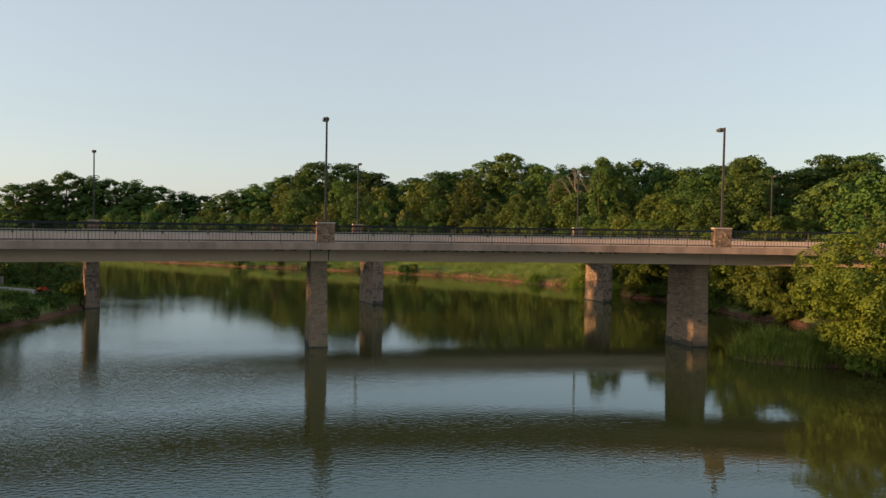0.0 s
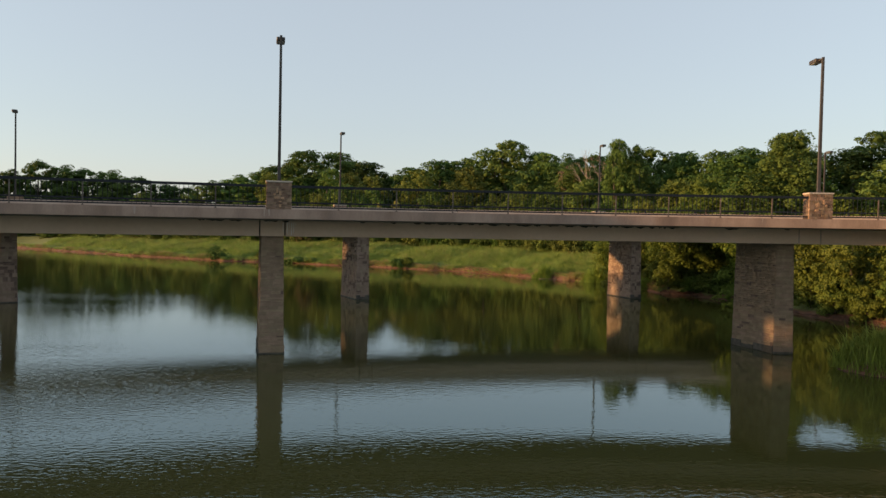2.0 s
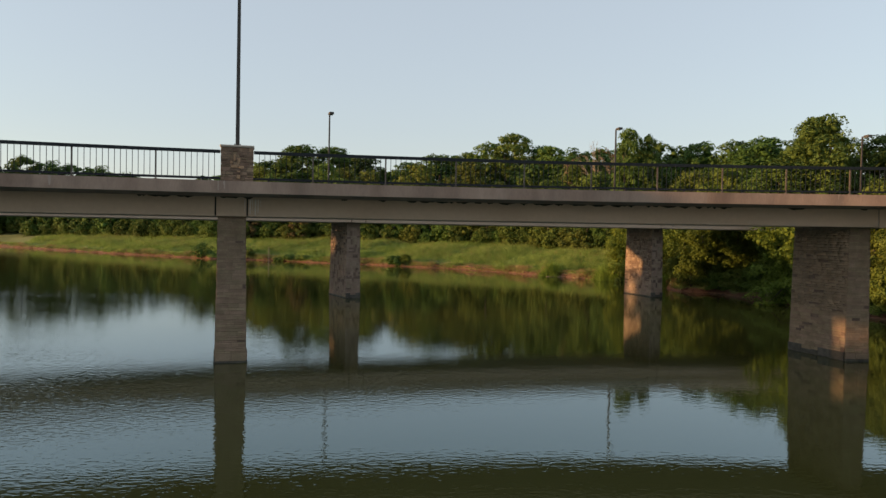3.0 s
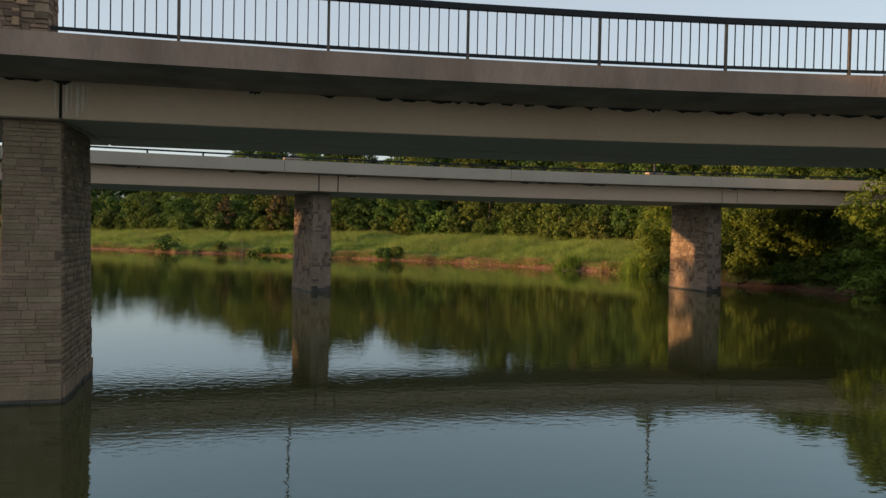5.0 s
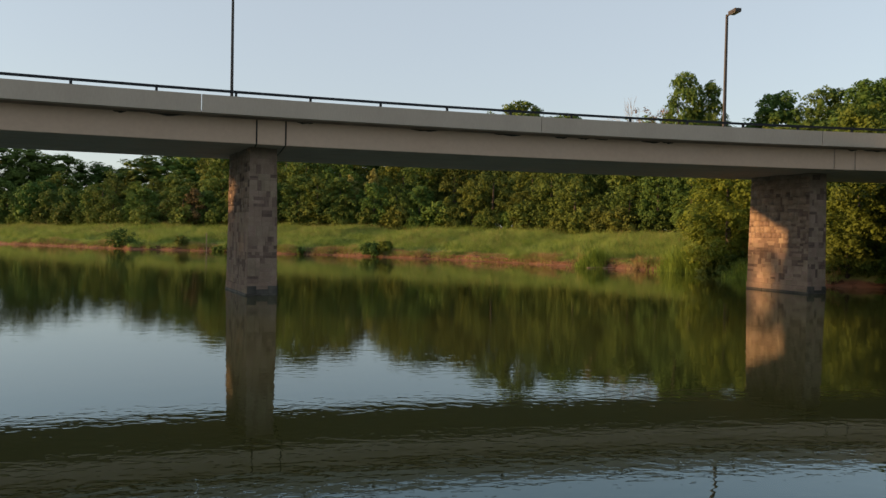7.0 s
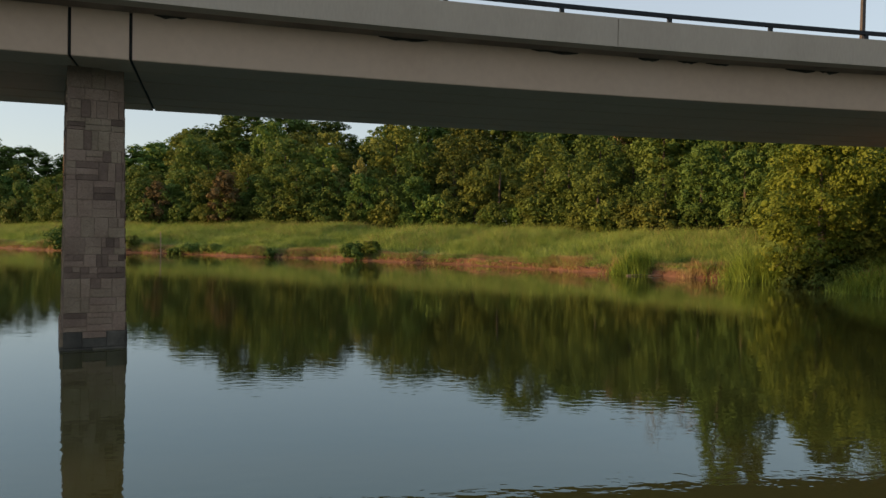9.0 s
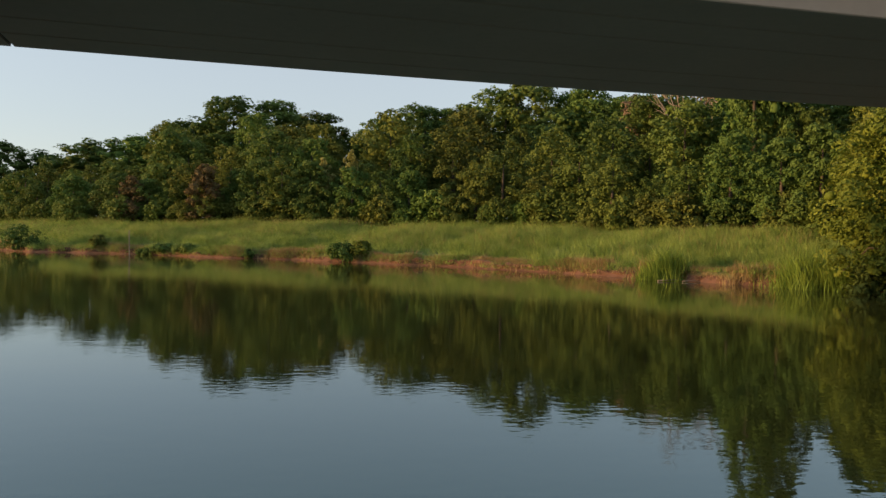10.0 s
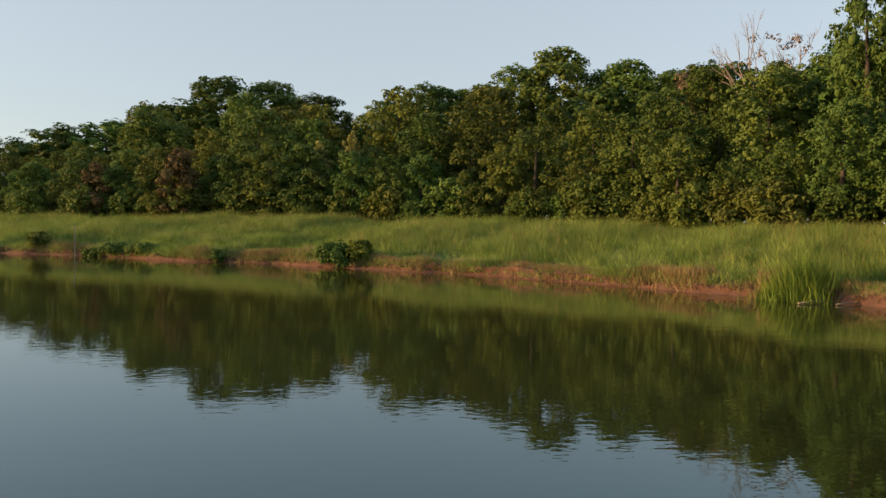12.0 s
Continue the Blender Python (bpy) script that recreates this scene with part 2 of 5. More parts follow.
def water_material():
    """Still murky river water with patches of wind ripple."""
    m = bpy.data.materials.new("river_water")
    m.use_nodes = True
    nodes, links = m.node_tree.nodes, m.node_tree.links
    bsdf = nodes["Principled BSDF"]
    bsdf.inputs["Base Color"].default_value = (0.055, 0.050, 0.012, 1)
    bsdf.inputs["Specular Tint"].default_value = (0.24, 0.78, 1.0, 1)
    bsdf.inputs["Roughness"].default_value, bsdf.inputs["IOR"].default_value = 0.014, 2.05
    geo = nodes.new("ShaderNodeNewGeometry")

    def wave(scale, detail, stretch):
        mul = nodes.new("ShaderNodeVectorMath")
        mul.operation = "MULTIPLY"
        links.new(geo.outputs["Position"], mul.inputs[0])
        mul.inputs[1].default_value = stretch
        n = nodes.new("ShaderNodeTexNoise")
        n.inputs["Scale"].default_value, n.inputs["Detail"].default_value = scale, detail
        links.new(mul.outputs[0], n.inputs["Vector"])
        return n.outputs["Fac"]

    # the breeze ruffles the open reach on the left, before the first bridge
    split = nodes.new("ShaderNodeSeparateXYZ")
    links.new(geo.outputs["Position"], split.inputs[0])
    across = nodes.new("ShaderNodeMath")
    across.operation = "MULTIPLY_ADD"
    links.new(split.outputs["X"], across.inputs[0])
    across.inputs[1].default_value = -0.02
    links.new(wave(0.045, 3, (0.6, 1.6, 1)), across.inputs[2])
    down = nodes.new("ShaderNodeMath")
    down.operation = "MULTIPLY_ADD"
    links.new(split.outputs["Y"], down.inputs[0])
    down.inputs[1].default_value = -0.012
    links.new(across.outputs[0], down.inputs[2])
    patch = nodes.new("ShaderNodeMapRange")
    links.new(down.outputs[0], patch.inputs["Value"])
    patch.inputs["From Min"].default_value, patch.inputs["From Max"].default_value = -1.1, 0.15
    fade = nodes.new("ShaderNodeMath")
    fade.operation = "POWER"
    links.new(patch.outputs["Result"], fade.inputs[0])
    fade.inputs[1].default_value = 5.0
    strength = nodes.new("ShaderNodeMath")
    strength.operation = "MULTIPLY_ADD"
    links.new(fade.outputs[0], strength.inputs[0])
    strength.inputs[1].default_value, strength.inputs[2].default_value = 0.51, 0.09
    calm = nodes.new("ShaderNodeBump")
    calm.inputs["Strength"].default_value, calm.inputs["Distance"].default_value = 0.045, 0.05
    links.new(wave(0.9, 2, (0.7, 1.6, 1)), calm.inputs["Height"])
    ripple = nodes.new("ShaderNodeBump")
    ripple.inputs["Distance"].default_value = 0.022
    links.new(strength.outputs[0], ripple.inputs["Strength"])
    links.new(wave(4.8, 2, (0.7, 1.15, 1)), ripple.inputs["Height"])
    links.new(calm.outputs["Normal"], ripple.inputs["Normal"])
    links.new(ripple.outputs["Normal"], bsdf.inputs["Normal"])
    return m


GROUND, WATER = ground_material(), water_material()


# ---- building helpers ----
def part(name, bm, mat, parent=None, label="", smooth=False):
    """Links a bmesh as one mesh object, under a thing or a part if one is given."""
    me = bpy.data.meshes.new(name)
    bm.to_mesh(me)
    bm.free()
    me.materials.append(mat)
    if smooth:
        me.shade_smooth()
    ob = new(name, me)
    if parent is not None:
        ob.parent = parent
    if label:
        tagged(ob, label)
    return ob


def sheet(name, verts, faces, mat, parent=None, smooth=False):
    """One mesh from arrays of corners and of equal-sided faces."""
    verts, faces = np.asarray(verts, dtype=np.float32), np.asarray(faces, dtype=np.int32)
    me = bpy.data.meshes.new(name)
    me.vertices.add(len(verts))
    me.vertices.foreach_set("co", verts.ravel())
    k = faces.shape[1]
    me.loops.add(faces.size)
    me.loops.foreach_set("vertex_index", faces.ravel())
    me.polygons.add(len(faces))
    me.polygons.foreach_set("loop_start", np.arange(0, faces.size, k, dtype=np.int32))
    me.update(calc_edges=True)
    me.materials.append(mat)
    if smooth:
        me.shade_smooth()
    ob = new(name, me)
    if parent is not None:
        ob.parent = parent
    return ob


def thing(name, label, category, at=(0, 0, 0), turn=0.0, group="", kind=""):
    ob = tagged(new(name), label, category, group, kind)
    ob.matrix_basis = pose(*at, 0, 0, turn)
    ob.empty_display_size = 0.2
    return ob


def box(bm, size, centre, bevel=0.0, m=None):
    made = bmesh.ops.create_cube(bm, size=1.0)["verts"]
    bmesh.ops.scale(bm, vec=size, verts=made)
    bmesh.ops.translate(bm, vec=centre, verts=made)
    if bevel:
        edges = {e for v in made for e in v.link_edges}
        made = list({v for f in bmesh.ops.bevel(bm, geom=list(edges), offset=bevel, segments=1, affect="EDGES")["faces"] for v in f.verts} | {v for v in made if v.is_valid})
    if m is not None:
        bmesh.ops.transform(bm, matrix=m, verts=made)
    return made


def boxed(size, centre=(0, 0, 0), bevel=0.0, m=None):
    bm = bmesh.new()
    box(bm, size, centre, bevel, m)
    return bm


def tube(bm, path, radii, sides=6):
    """A tapered round limb along a path."""
    rings = []
    for i, p in enumerate(path):
        a, b = Vector(path[max(i - 1, 0)]), Vector(path[min(i + 1, len(path) - 1)])
        q = (b - a).to_track_quat("Z", "Y")
        rings.append([bm.verts.new(Vector(p) + q @ Vector((math.cos(2 * math.pi * k / sides) * radii[i], math.sin(2 * math.pi * k / sides) * radii[i], 0))) for k in range(sides)])
    for r0, r1 in zip(rings, rings[1:]):
        for k in range(sides):
            bm.faces.new((r0[k], r0[(k + 1) % sides], r1[(k + 1) % sides], r1[k]))
    bm.faces.new(rings[0][::-1])
    bm.faces.new(rings[-1])


class Line:
    """The outer edge of a bridge: a gentle bend in plan, running on straight past its ends."""

    def __init__(self, mid, y, slope, bend, z, rise, first, last, side):
        self.mid, self.y, self.slope, self.bend, self.z, self.rise, self.first, self.last, self.side = mid, y, slope, bend, z, rise, first, last, side

    def at(self, x, n=0.0, dz=0.0):
        c = min(max(x, self.first), self.last) - self.mid
        s = self.slope + self.bend * c
        y = self.y + self.slope * c + self.bend * c * c / 2 + s * (x - self.mid - c)
        q = math.hypot(1, s)
        return Vector((x - n * s / q, y + n / q, self.z + self.rise * (x - self.mid) + dz))

    def turn(self, x):
        c = min(max(x, self.first), self.last) - self.mid
        return math.degrees(math.atan(self.slope + self.bend * c))

    def sweep(self, profile, a, b, step=3.0):
        """A bar of the given cross-section (n, dz) from x = a to x = b."""
        bm = bmesh.new()
        count = max(1, round((b - a) / step))
        rings = [[bm.verts.new(self.at(a + (b - a) * i / count, n, dz)) for n, dz in profile] for i in range(count + 1)]
        k = len(profile)
        for r0, r1 in zip(rings, rings[1:]):
            for j in range(k):
                bm.faces.new((r0[j], r0[(j + 1) % k], r1[(j + 1) % k], r1[j]))
        bm.faces.new(rings[0][::-1])
        bm.faces.new(rings[-1])
        bmesh.ops.recalc_face_normals(bm, faces=bm.faces)
        return bm


NEAR = Line(15.0, 60.67, -0.0314, -0.01045, 8.776, 0.0046, -24.0, 38.0, 1)
FAR = Line(20.0, 93.245, 0.0926, -0.0060, 7.889, 0.0027, -40.0, 46.0, -1)

# ---- ground and water ----
# the river's edge, all round
SHORE = [(-150, 262), (-110, 238), (-86, 221), (-46, 184), (-21, 165), (-10, 161.7), (1, 154), (7, 152), (15.5, 145), (21.5, 140.5), (28, 132), (31, 127.5),
         (35.4, 122.2), (38.8, 119.4), (40.0, 113.5), (39.6, 107), (39.6, 103), (42.2, 100.8), (43.6, 95), (44.1, 88.5), (43.8, 81), (45.8, 75.7), (46.5, 69), (42, 62.5), (36, 59.5),
         (29.6, 57.6), (30.7, 55.3), (33.2, 53.8), (37, 53.3), (42, 50), (46, 38), (49, 18), (52, -20), (60, -160),
         (-62, -160), (-52, -20), (-43, 15), (-35, 40), (-29.5, 60), (-27.4, 72), (-26.6, 76), (-26.2, 81), (-26.3, 86), (-29, 92), (-35, 99), (-46, 107), (-80, 122), (-150, 150)]


def inland(x, y):
    """Metres from the water's edge, negative over the water."""
    x, y = np.asarray(x, dtype=float), np.asarray(y, dtype=float)
    best, inside = np.full(x.shape, 1e9), np.zeros(x.shape, dtype=bool)
    for (ax, ay), (bx, by) in zip(SHORE, SHORE[1:] + SHORE[:1]):
        ux, uy = bx - ax, by - ay
        k = np.clip(((x - ax) * ux + (y - ay) * uy) / (ux * ux + uy * uy), 0, 1)
        best = np.minimum(best, np.hypot(x - ax - k * ux, y - ay - k * uy))
        if ay != by:
            inside ^= ((ay > y) != (by > y)) & (x < (bx - ax) * (y - ay) / (by - ay) + ax)
    return np.where(inside, -best, best)


def rough(x, y):
    return (np.sin(x * 0.61 + 1.3) * np.cos(y * 0.53) + 0.6 * np.sin(x * 1.37 + y * 0.9) + 0.5 * np.sin(x * 0.23 - y * 0.31 + 2)) / 2.1


def edge(x, y):
    """Metres from the crumbling lip of the bank."""
    return inland(x, y) + 0.45 * rough(x * 1.7, y * 1.7)


def land(x, y):
    """Height of the ground."""
    x, y = np.asarray(x, dtype=float), np.asarray(y, dtype=float)
    d = edge(x, y)
    steep = np.clip((x - 38) / 6, 0, 1) * np.clip((122 - y) / 8, 0, 1)
    cliff = np.clip(0.6 + 0.35 * rough(x * 0.6, y * 0.6), 0.2, 1.0)
    bank = np.where(d < 0, np.maximum(d * 0.5, -1.6), np.minimum(d / 0.5, 1) * cliff)
    bench = 2.6 * np.clip((y - 118) / 6, 0, 1)
    s = np.clip((d - 0.5 - bench) / (24 - 10 * steep), 0, 1)
    z = bank + (2.35 + 0.6 * np.maximum(steep, np.clip((y - 120) / 15, 0, 1))) * s * (2 - s) * 0.95 + 0.12 * rough(x, y) * np.clip(d / 3, 0, 1)
    z = z + np.clip((d - 60) / 400, 0, 1) * 6
    z = z + 0.06 * np.clip(rough(x * 0.5 + 4, y * 0.7) + 0.3, 0, 1) * np.clip((y - 118) / 6, 0, 1) * np.clip((d - 1.5) / 3, 0, 1)
    # embankments that carry the road beyond the bridges
    for line, a, b, lo, hi in ((NEAR, -34.0, 66.0, 0.0, 8.4), (FAR, -72.0, 70.0, 0.0, 9.4)):
        for end, sign in ((a, -1), (b, 1)):
            s0 = line.slope + line.bend * ((min(max(end, line.first), line.last)) - line.mid)
            p = line.at(end)
            along = ((x - p.x) + (y - p.y) * s0) * sign / math.hypot(1, s0)
            across = ((y - p.y) - (x - p.x) * s0) / math.hypot(1, s0)
            off = np.maximum(np.maximum(lo - across, across - hi), 0)
            top = line.z - 0.95
            z = np.where(along > -10, np.maximum(z, np.where(d > 0, top - 0.55 * off - 0.9 * np.maximum(-along, 0), z)), z)
    return z


def graded(points):
    out = []
    for a, b, step in points:
        out += list(np.arange(a, b, step))
    return np.array(out + [points[-1][1]])


gx = graded([(-2000, -400, 200), (-400, -110, 29), (-110, -45, 2.5), (-45, 62, 0.7), (62, 120, 2.9), (120, 400, 28), (400, 2000, 200)])
gy = graded([(-1500, -200, 130), (-200, 20, 11), (20, 48, 2), (48, 190, 0.7), (190, 270, 2), (270, 500, 23), (500, 2500, 200)])
GX, GY = np.meshgrid(gx, gy)
cols = len(gx)
idx = np.arange(len(gy) * cols).reshape(len(gy), cols)
quads = np.stack([idx[:-1, :-1], idx[:-1, 1:], idx[1:, 1:], idx[1:, :-1]], -1).reshape(-1, 4)
ground = sheet("ground", np.stack([GX, GY, land(GX, GY)], -1).reshape(-1, 3), quads, GROUND, smooth=True)
tagged(ground, "grassy river banks with a bare red clay edge", "ground", kind="structure")


CLAY = material("red_clay", (0.06, 0.029, 0.019), (0.165, 0.08, 0.047), 1.6, 0.95, 0.8, 9, stain=(0.055, 0.034, 0.024), stain_scale=1.1, stain_amount=0.55, stretch=(1, 1, 2.2))


def clay_bank(first, last, step=0.3):
    """The crumbling clay face between the water and the meadow, undercut and uneven, along a stretch of the river's edge."""
    pts = np.array(SHORE[first:last + 1], float)
    seg = pts[1:] - pts[:-1]
    run = np.hypot(seg[:, 0], seg[:, 1])
    s = np.arange(0, run.sum(), step)
    k = np.minimum(np.searchsorted(np.cumsum(run), s, side="right"), len(run) - 1)
    p = pts[k] + seg[k] * ((s - (np.cumsum(run) - run)[k]) / run[k])[:, None]
    n = np.stack([np.interp(s, np.cumsum(run) - run / 2, -seg[:, 1] / run), np.interp(s, np.cumsum(run) - run / 2, seg[:, 0] / run)], 1)
    n /= np.hypot(n[:, 0], n[:, 1])[:, None]
    if inland(*(p[5] + n[5]).reshape(2, 1))[0] < 0:
        n = -n
    for _ in range(3):
        p = p - n * edge(p[:, 0], p[:, 1])[:, None]
    rng = np.random.default_rng(77)
    top = np.clip(0.36 + 0.2 * rough(p[:, 0] * 0.5, p[:, 1] * 0.5) + 0.2 * rough(p[:, 0] * 2.3, p[:, 1] * 2.3) + rng.normal(0, 0.05, len(p)), 0.1, 0.8)
    profile = ((-0.55, -0.6), (-0.2, -0.02), (-0.02, 0.14), (0.10, 0.5), (0.04, 0.84), (0.16, 1.0), (0.55, 1.06), (1.0, 0.6))
    rows = []
    for off, up in profile:
        o = off + rng.normal(0, 0.035, len(p)) + 0.06 * np.sin(s * 2.3 + up * 5)
        z = np.where(up > 0, top * up, up) + rng.normal(0, 0.015, len(p))
        rows.append(np.column_stack([p + n * o[:, None], z]))
    m = len(p)
    i = np.arange(m - 1)
    faces = np.concatenate([np.stack([j * m + i, j * m + i + 1, (j + 1) * m + i + 1, (j + 1) * m + i], 1) for j in range(len(profile) - 1)])
    return tagged(sheet("clay_bank", np.concatenate(rows), faces, CLAY, smooth=True), "crumbling red clay face of the river bank", "bank", kind="structure")


clay_bank(2, 13)
clay_bank(16, 24)
water = sheet("water", [(-400, -400, 0), (400, -400, 0), (400, 500, 0), (-400, 500, 0)], [(0, 1, 2, 3)], WATER)
tagged(water, "calm murky olive-green river water with faint ripples", "water", kind="structure")


# ---- the two bridges ----
# a shared stone: a cushion-edged block, one metre in every direction, that each piece scales
def cushion(name, mat, edge=0.06):
    bm = boxed((1, 1, 1), (0, 0, 0))
    bmesh.ops.bevel(bm, geom=[e for e in bm.edges if all(v.co.y < 0 for v in e.verts)], offset=edge, segments=1, affect="EDGES")
    me = bpy.data.meshes.new(name)
    bm.to_mesh(me)
    bm.free()
    me.materials.append(mat)
    return me


STONES = {key: cushion("stone", mat) for key, mat in (("plain", STONE), ("brown", STONE_BROWN), ("dark", STONE_DARK), ("wet", STONE_WET), ("rubble", RUBBLE), ("ochre", OCHRE))}
CUBE = np.array([(x, y, z) for x in (-0.5, 0.5) for y in (-0.5, 0.5) for z in (-0.5, 0.5)])
CUBE_FACES = np.array([(0, 1, 3, 2), (4, 6, 7, 5), (0, 4, 5, 1), (2, 3, 7, 6), (0, 2, 6, 4), (1, 5, 7, 3)])


def lay_stones(rng, width, height, course, length):
    """Courses of uneven stones on a wall: (left, bottom, wide, high) of each."""
    out, z = [], 0.0
    while z < height - 0.05:
        h = min(rng.uniform(*course), height - z)
        if height - z - h < course[0] * 0.6:
            h = height - z
        x = 0.0
        while x < width - 0.02:
            w = min(rng.uniform(*length), width - x)
            if width - x - w < length[0] * 0.6:
                w = width - x
            if h > course[1] * 0.75 and rng.random() < 0.25:
                k = rng.uniform(0.4, 0.6)
                out += [(x, z, w, h * k), (x, z + h * k, w, h * (1 - k))]
            else:
                out.append((x, z, w, h))
            x += w
        z += h
    return out


def ashlar(rng, width, height, thin):
    """Uneven ashlar: blocks split at random into slabs, stacks of thin ledge stones and upright pairs; thin is the share of stacks."""
    out, z = [], 0.0
    while z < height - 0.02:
        h = min(rng.uniform(0.26, 0.5), height - z)
        if height - z - h < 0.16:
            h = height - z
        x = 0.0
        while x < width - 0.02:
            w = min(rng.uniform(0.24, 0.62), width - x)
            if width - x - w < 0.14:
                w = width - x
            u = rng.random()
            if u < thin:
                n = rng.choice((2, 2, 3))
                cuts = [0.0] + [(i + rng.uniform(-0.25, 0.25)) / n for i in range(1, n)] + [1.0]
                out += [(x, z + a * h, w, (b - a) * h) for a, b in zip(cuts, cuts[1:])]
            elif u < thin + 0.22:
                k = rng.uniform(0.3, 0.7)
                out += [(x, z, w * k, h), (x + w * k, z, w * (1 - k), h)]
            elif u < thin + 0.36:
                k, m = rng.uniform(0.35, 0.65), rng.uniform(0.4, 0.6)
                out += [(x, z, w, h * m), (x, z + h * m, w * k, h * (1 - m)), (x + w * k, z + h * m, w * (1 - k), h * (1 - m))]
            else:
                out.append((x, z, w, h))
            x += w
        z += h
    return out


def put_stone(parent, mesh, origin, along, out, left, bottom, w, h, proud, lean=0.0, joint=0.007):
    """One stone of a wall whose face starts at origin and runs along; out points away from the wall."""
    ob = new("stone", mesh)
    ob.parent = parent
    c = Vector(origin) + along * (left + w / 2) + Vector((0, 0, bottom + h / 2)) + out * (proud / 2 - 0.03 - lean * (bottom + h / 2))
    rot = Matrix((along, -out, Vector((0, 0, 1)))).transposed().to_4x4()
    ob.matrix_basis = Matrix.Translation(c) @ rot @ Matrix.Diagonal((w - joint, proud + 0.06, h - joint, 1))
    return ob


def pier(x, y, turn, width, length, top, seed, label, spots=0.03, thin=0.3, skew=0.0, facing="brown"):
    """A battered wall pier faced with coursed stone, its near corner at x, y; skew turns its short end away from square."""
    rng = random.Random(seed)
    p = thing("bridge_pier", label, "bridge pier", (x, y, 0), turn, "bridge piers")
    batter, deep = 0.012, -1.8
    end = Vector((math.cos(radians(skew)), math.sin(radians(skew)), 0))
    back = Vector((0, 1, 0))
    bm = bmesh.new()
    rings = []
    for z, inset in ((deep, 0.03), (0, 0.03), (top, 0.03 + batter * top)):
        corners = (end * inset + back * inset, end * (width - inset) + back * inset, end * (width - inset) + back * (length - inset), end * inset + back * (length - inset))
        rings.append([bm.verts.new(c + Vector((0, 0, z))) for c in corners])
    for r0, r1 in zip(rings, rings[1:]):
        for k in range(4):
            bm.faces.new((r0[k], r0[(k + 1) % 4], r1[(k + 1) % 4], r1[k]))
    bm.faces.new(rings[0][::-1])
    bm.faces.new(rings[-1])
    part("core", bm, MORTAR, p)
    base = 0.42
    sides = (((0, 0, 0), end, Vector((end.y, -end.x, 0)), width), (back * length, -back, Vector((-1, 0, 0)), length), (end * width, back, Vector((1, 0, 0)), length))
    bulk = STONE_FAR if facing == "plain" else STONE_BROWN_FAR
    placed, rest = 0, {bulk: [], STONE_DARK: []}
    for origin, along, out, span in sides:
        # a wet plinth of two rough courses at the waterline, a little proud
        for left, bottom, w, h in lay_stones(rng, span, base + 0.25, (0.28, 0.36), (0.4, 0.8)):
            put_stone(p, STONES["wet"] if bottom < 0.3 else STONES[facing], origin, along, out, left, bottom - 0.25, w, h, rng.uniform(0.035, 0.075))
            placed += 1
        # thin ledge stones on the brown piers, mixed blocks on the plain ones
        laid = lay_stones(rng, span, top - base, (0.07, 0.21), (0.2, 0.75)) if facing == "brown" else ashlar(rng, span, top - base, thin)
        for left, bottom, w, h in laid:
            bottom += base
            proud = rng.uniform(0.010, 0.032)
            low = max(0.0, 1 - abs(bottom - 0.42 * top) / (0.45 * top))
            dark = h * w < 0.1 and rng.random() < 0.02 + spots * low ** 0.5
            inset = batter * (bottom + h / 2)
            l2, w2 = max(left, inset), min(left + w, span - inset)
            if placed < 290:
                put_stone(p, STONES["dark" if dark else facing], origin, along, out, l2, bottom, w2 - l2, h, proud, batter)
                placed += 1
            else:
                c = Vector(origin) + along * ((l2 + w2) / 2) + Vector((0, 0, bottom + h / 2)) + out * (proud / 2 - 0.03 - batter * (bottom + h / 2))
                rot = np.array(Matrix((along, -out, Vector((0, 0, 1)))).transposed())
                rest[STONE_DARK if dark else bulk].append((CUBE * (w2 - l2 - 0.008, proud + 0.06, h - 0.008)) @ rot.T + np.array(c))
    for mat, blocks in rest.items():
        if blocks:
            faces = np.concatenate([CUBE_FACES + 8 * i for i in range(len(blocks))])
            tagged(sheet("stonework", np.concatenate(blocks), faces, mat, p), kind="stuff")
    return p


class Bridge:
    """Places and cross-sections counted inwards from the railed outer edge, upwards from its kerb."""

    def __init__(self, line, wide, level):
        self.line, self.wide, self.level = line, wide, level

    def n(self, m):
        return m if self.line.side > 0 else self.wide - m

    def at(self, x, m, h):
        return self.line.at(x, self.n(m), self.level + h)

    def sweep(self, profile, a, b, step=3.0):
        return self.line.sweep([(self.n(m), self.level + h) for m, h in profile], a, b, step)

    def local(self, x, m, h):
        """A frame at that place: its x along the bridge, its -y facing out over the railing."""
        turn = self.line.turn(x) + (0 if self.line.side > 0 else 180)
        return Matrix.Translation(self.at(x, m, h)) @ pose(0, 0, 0, 0, 0, turn)


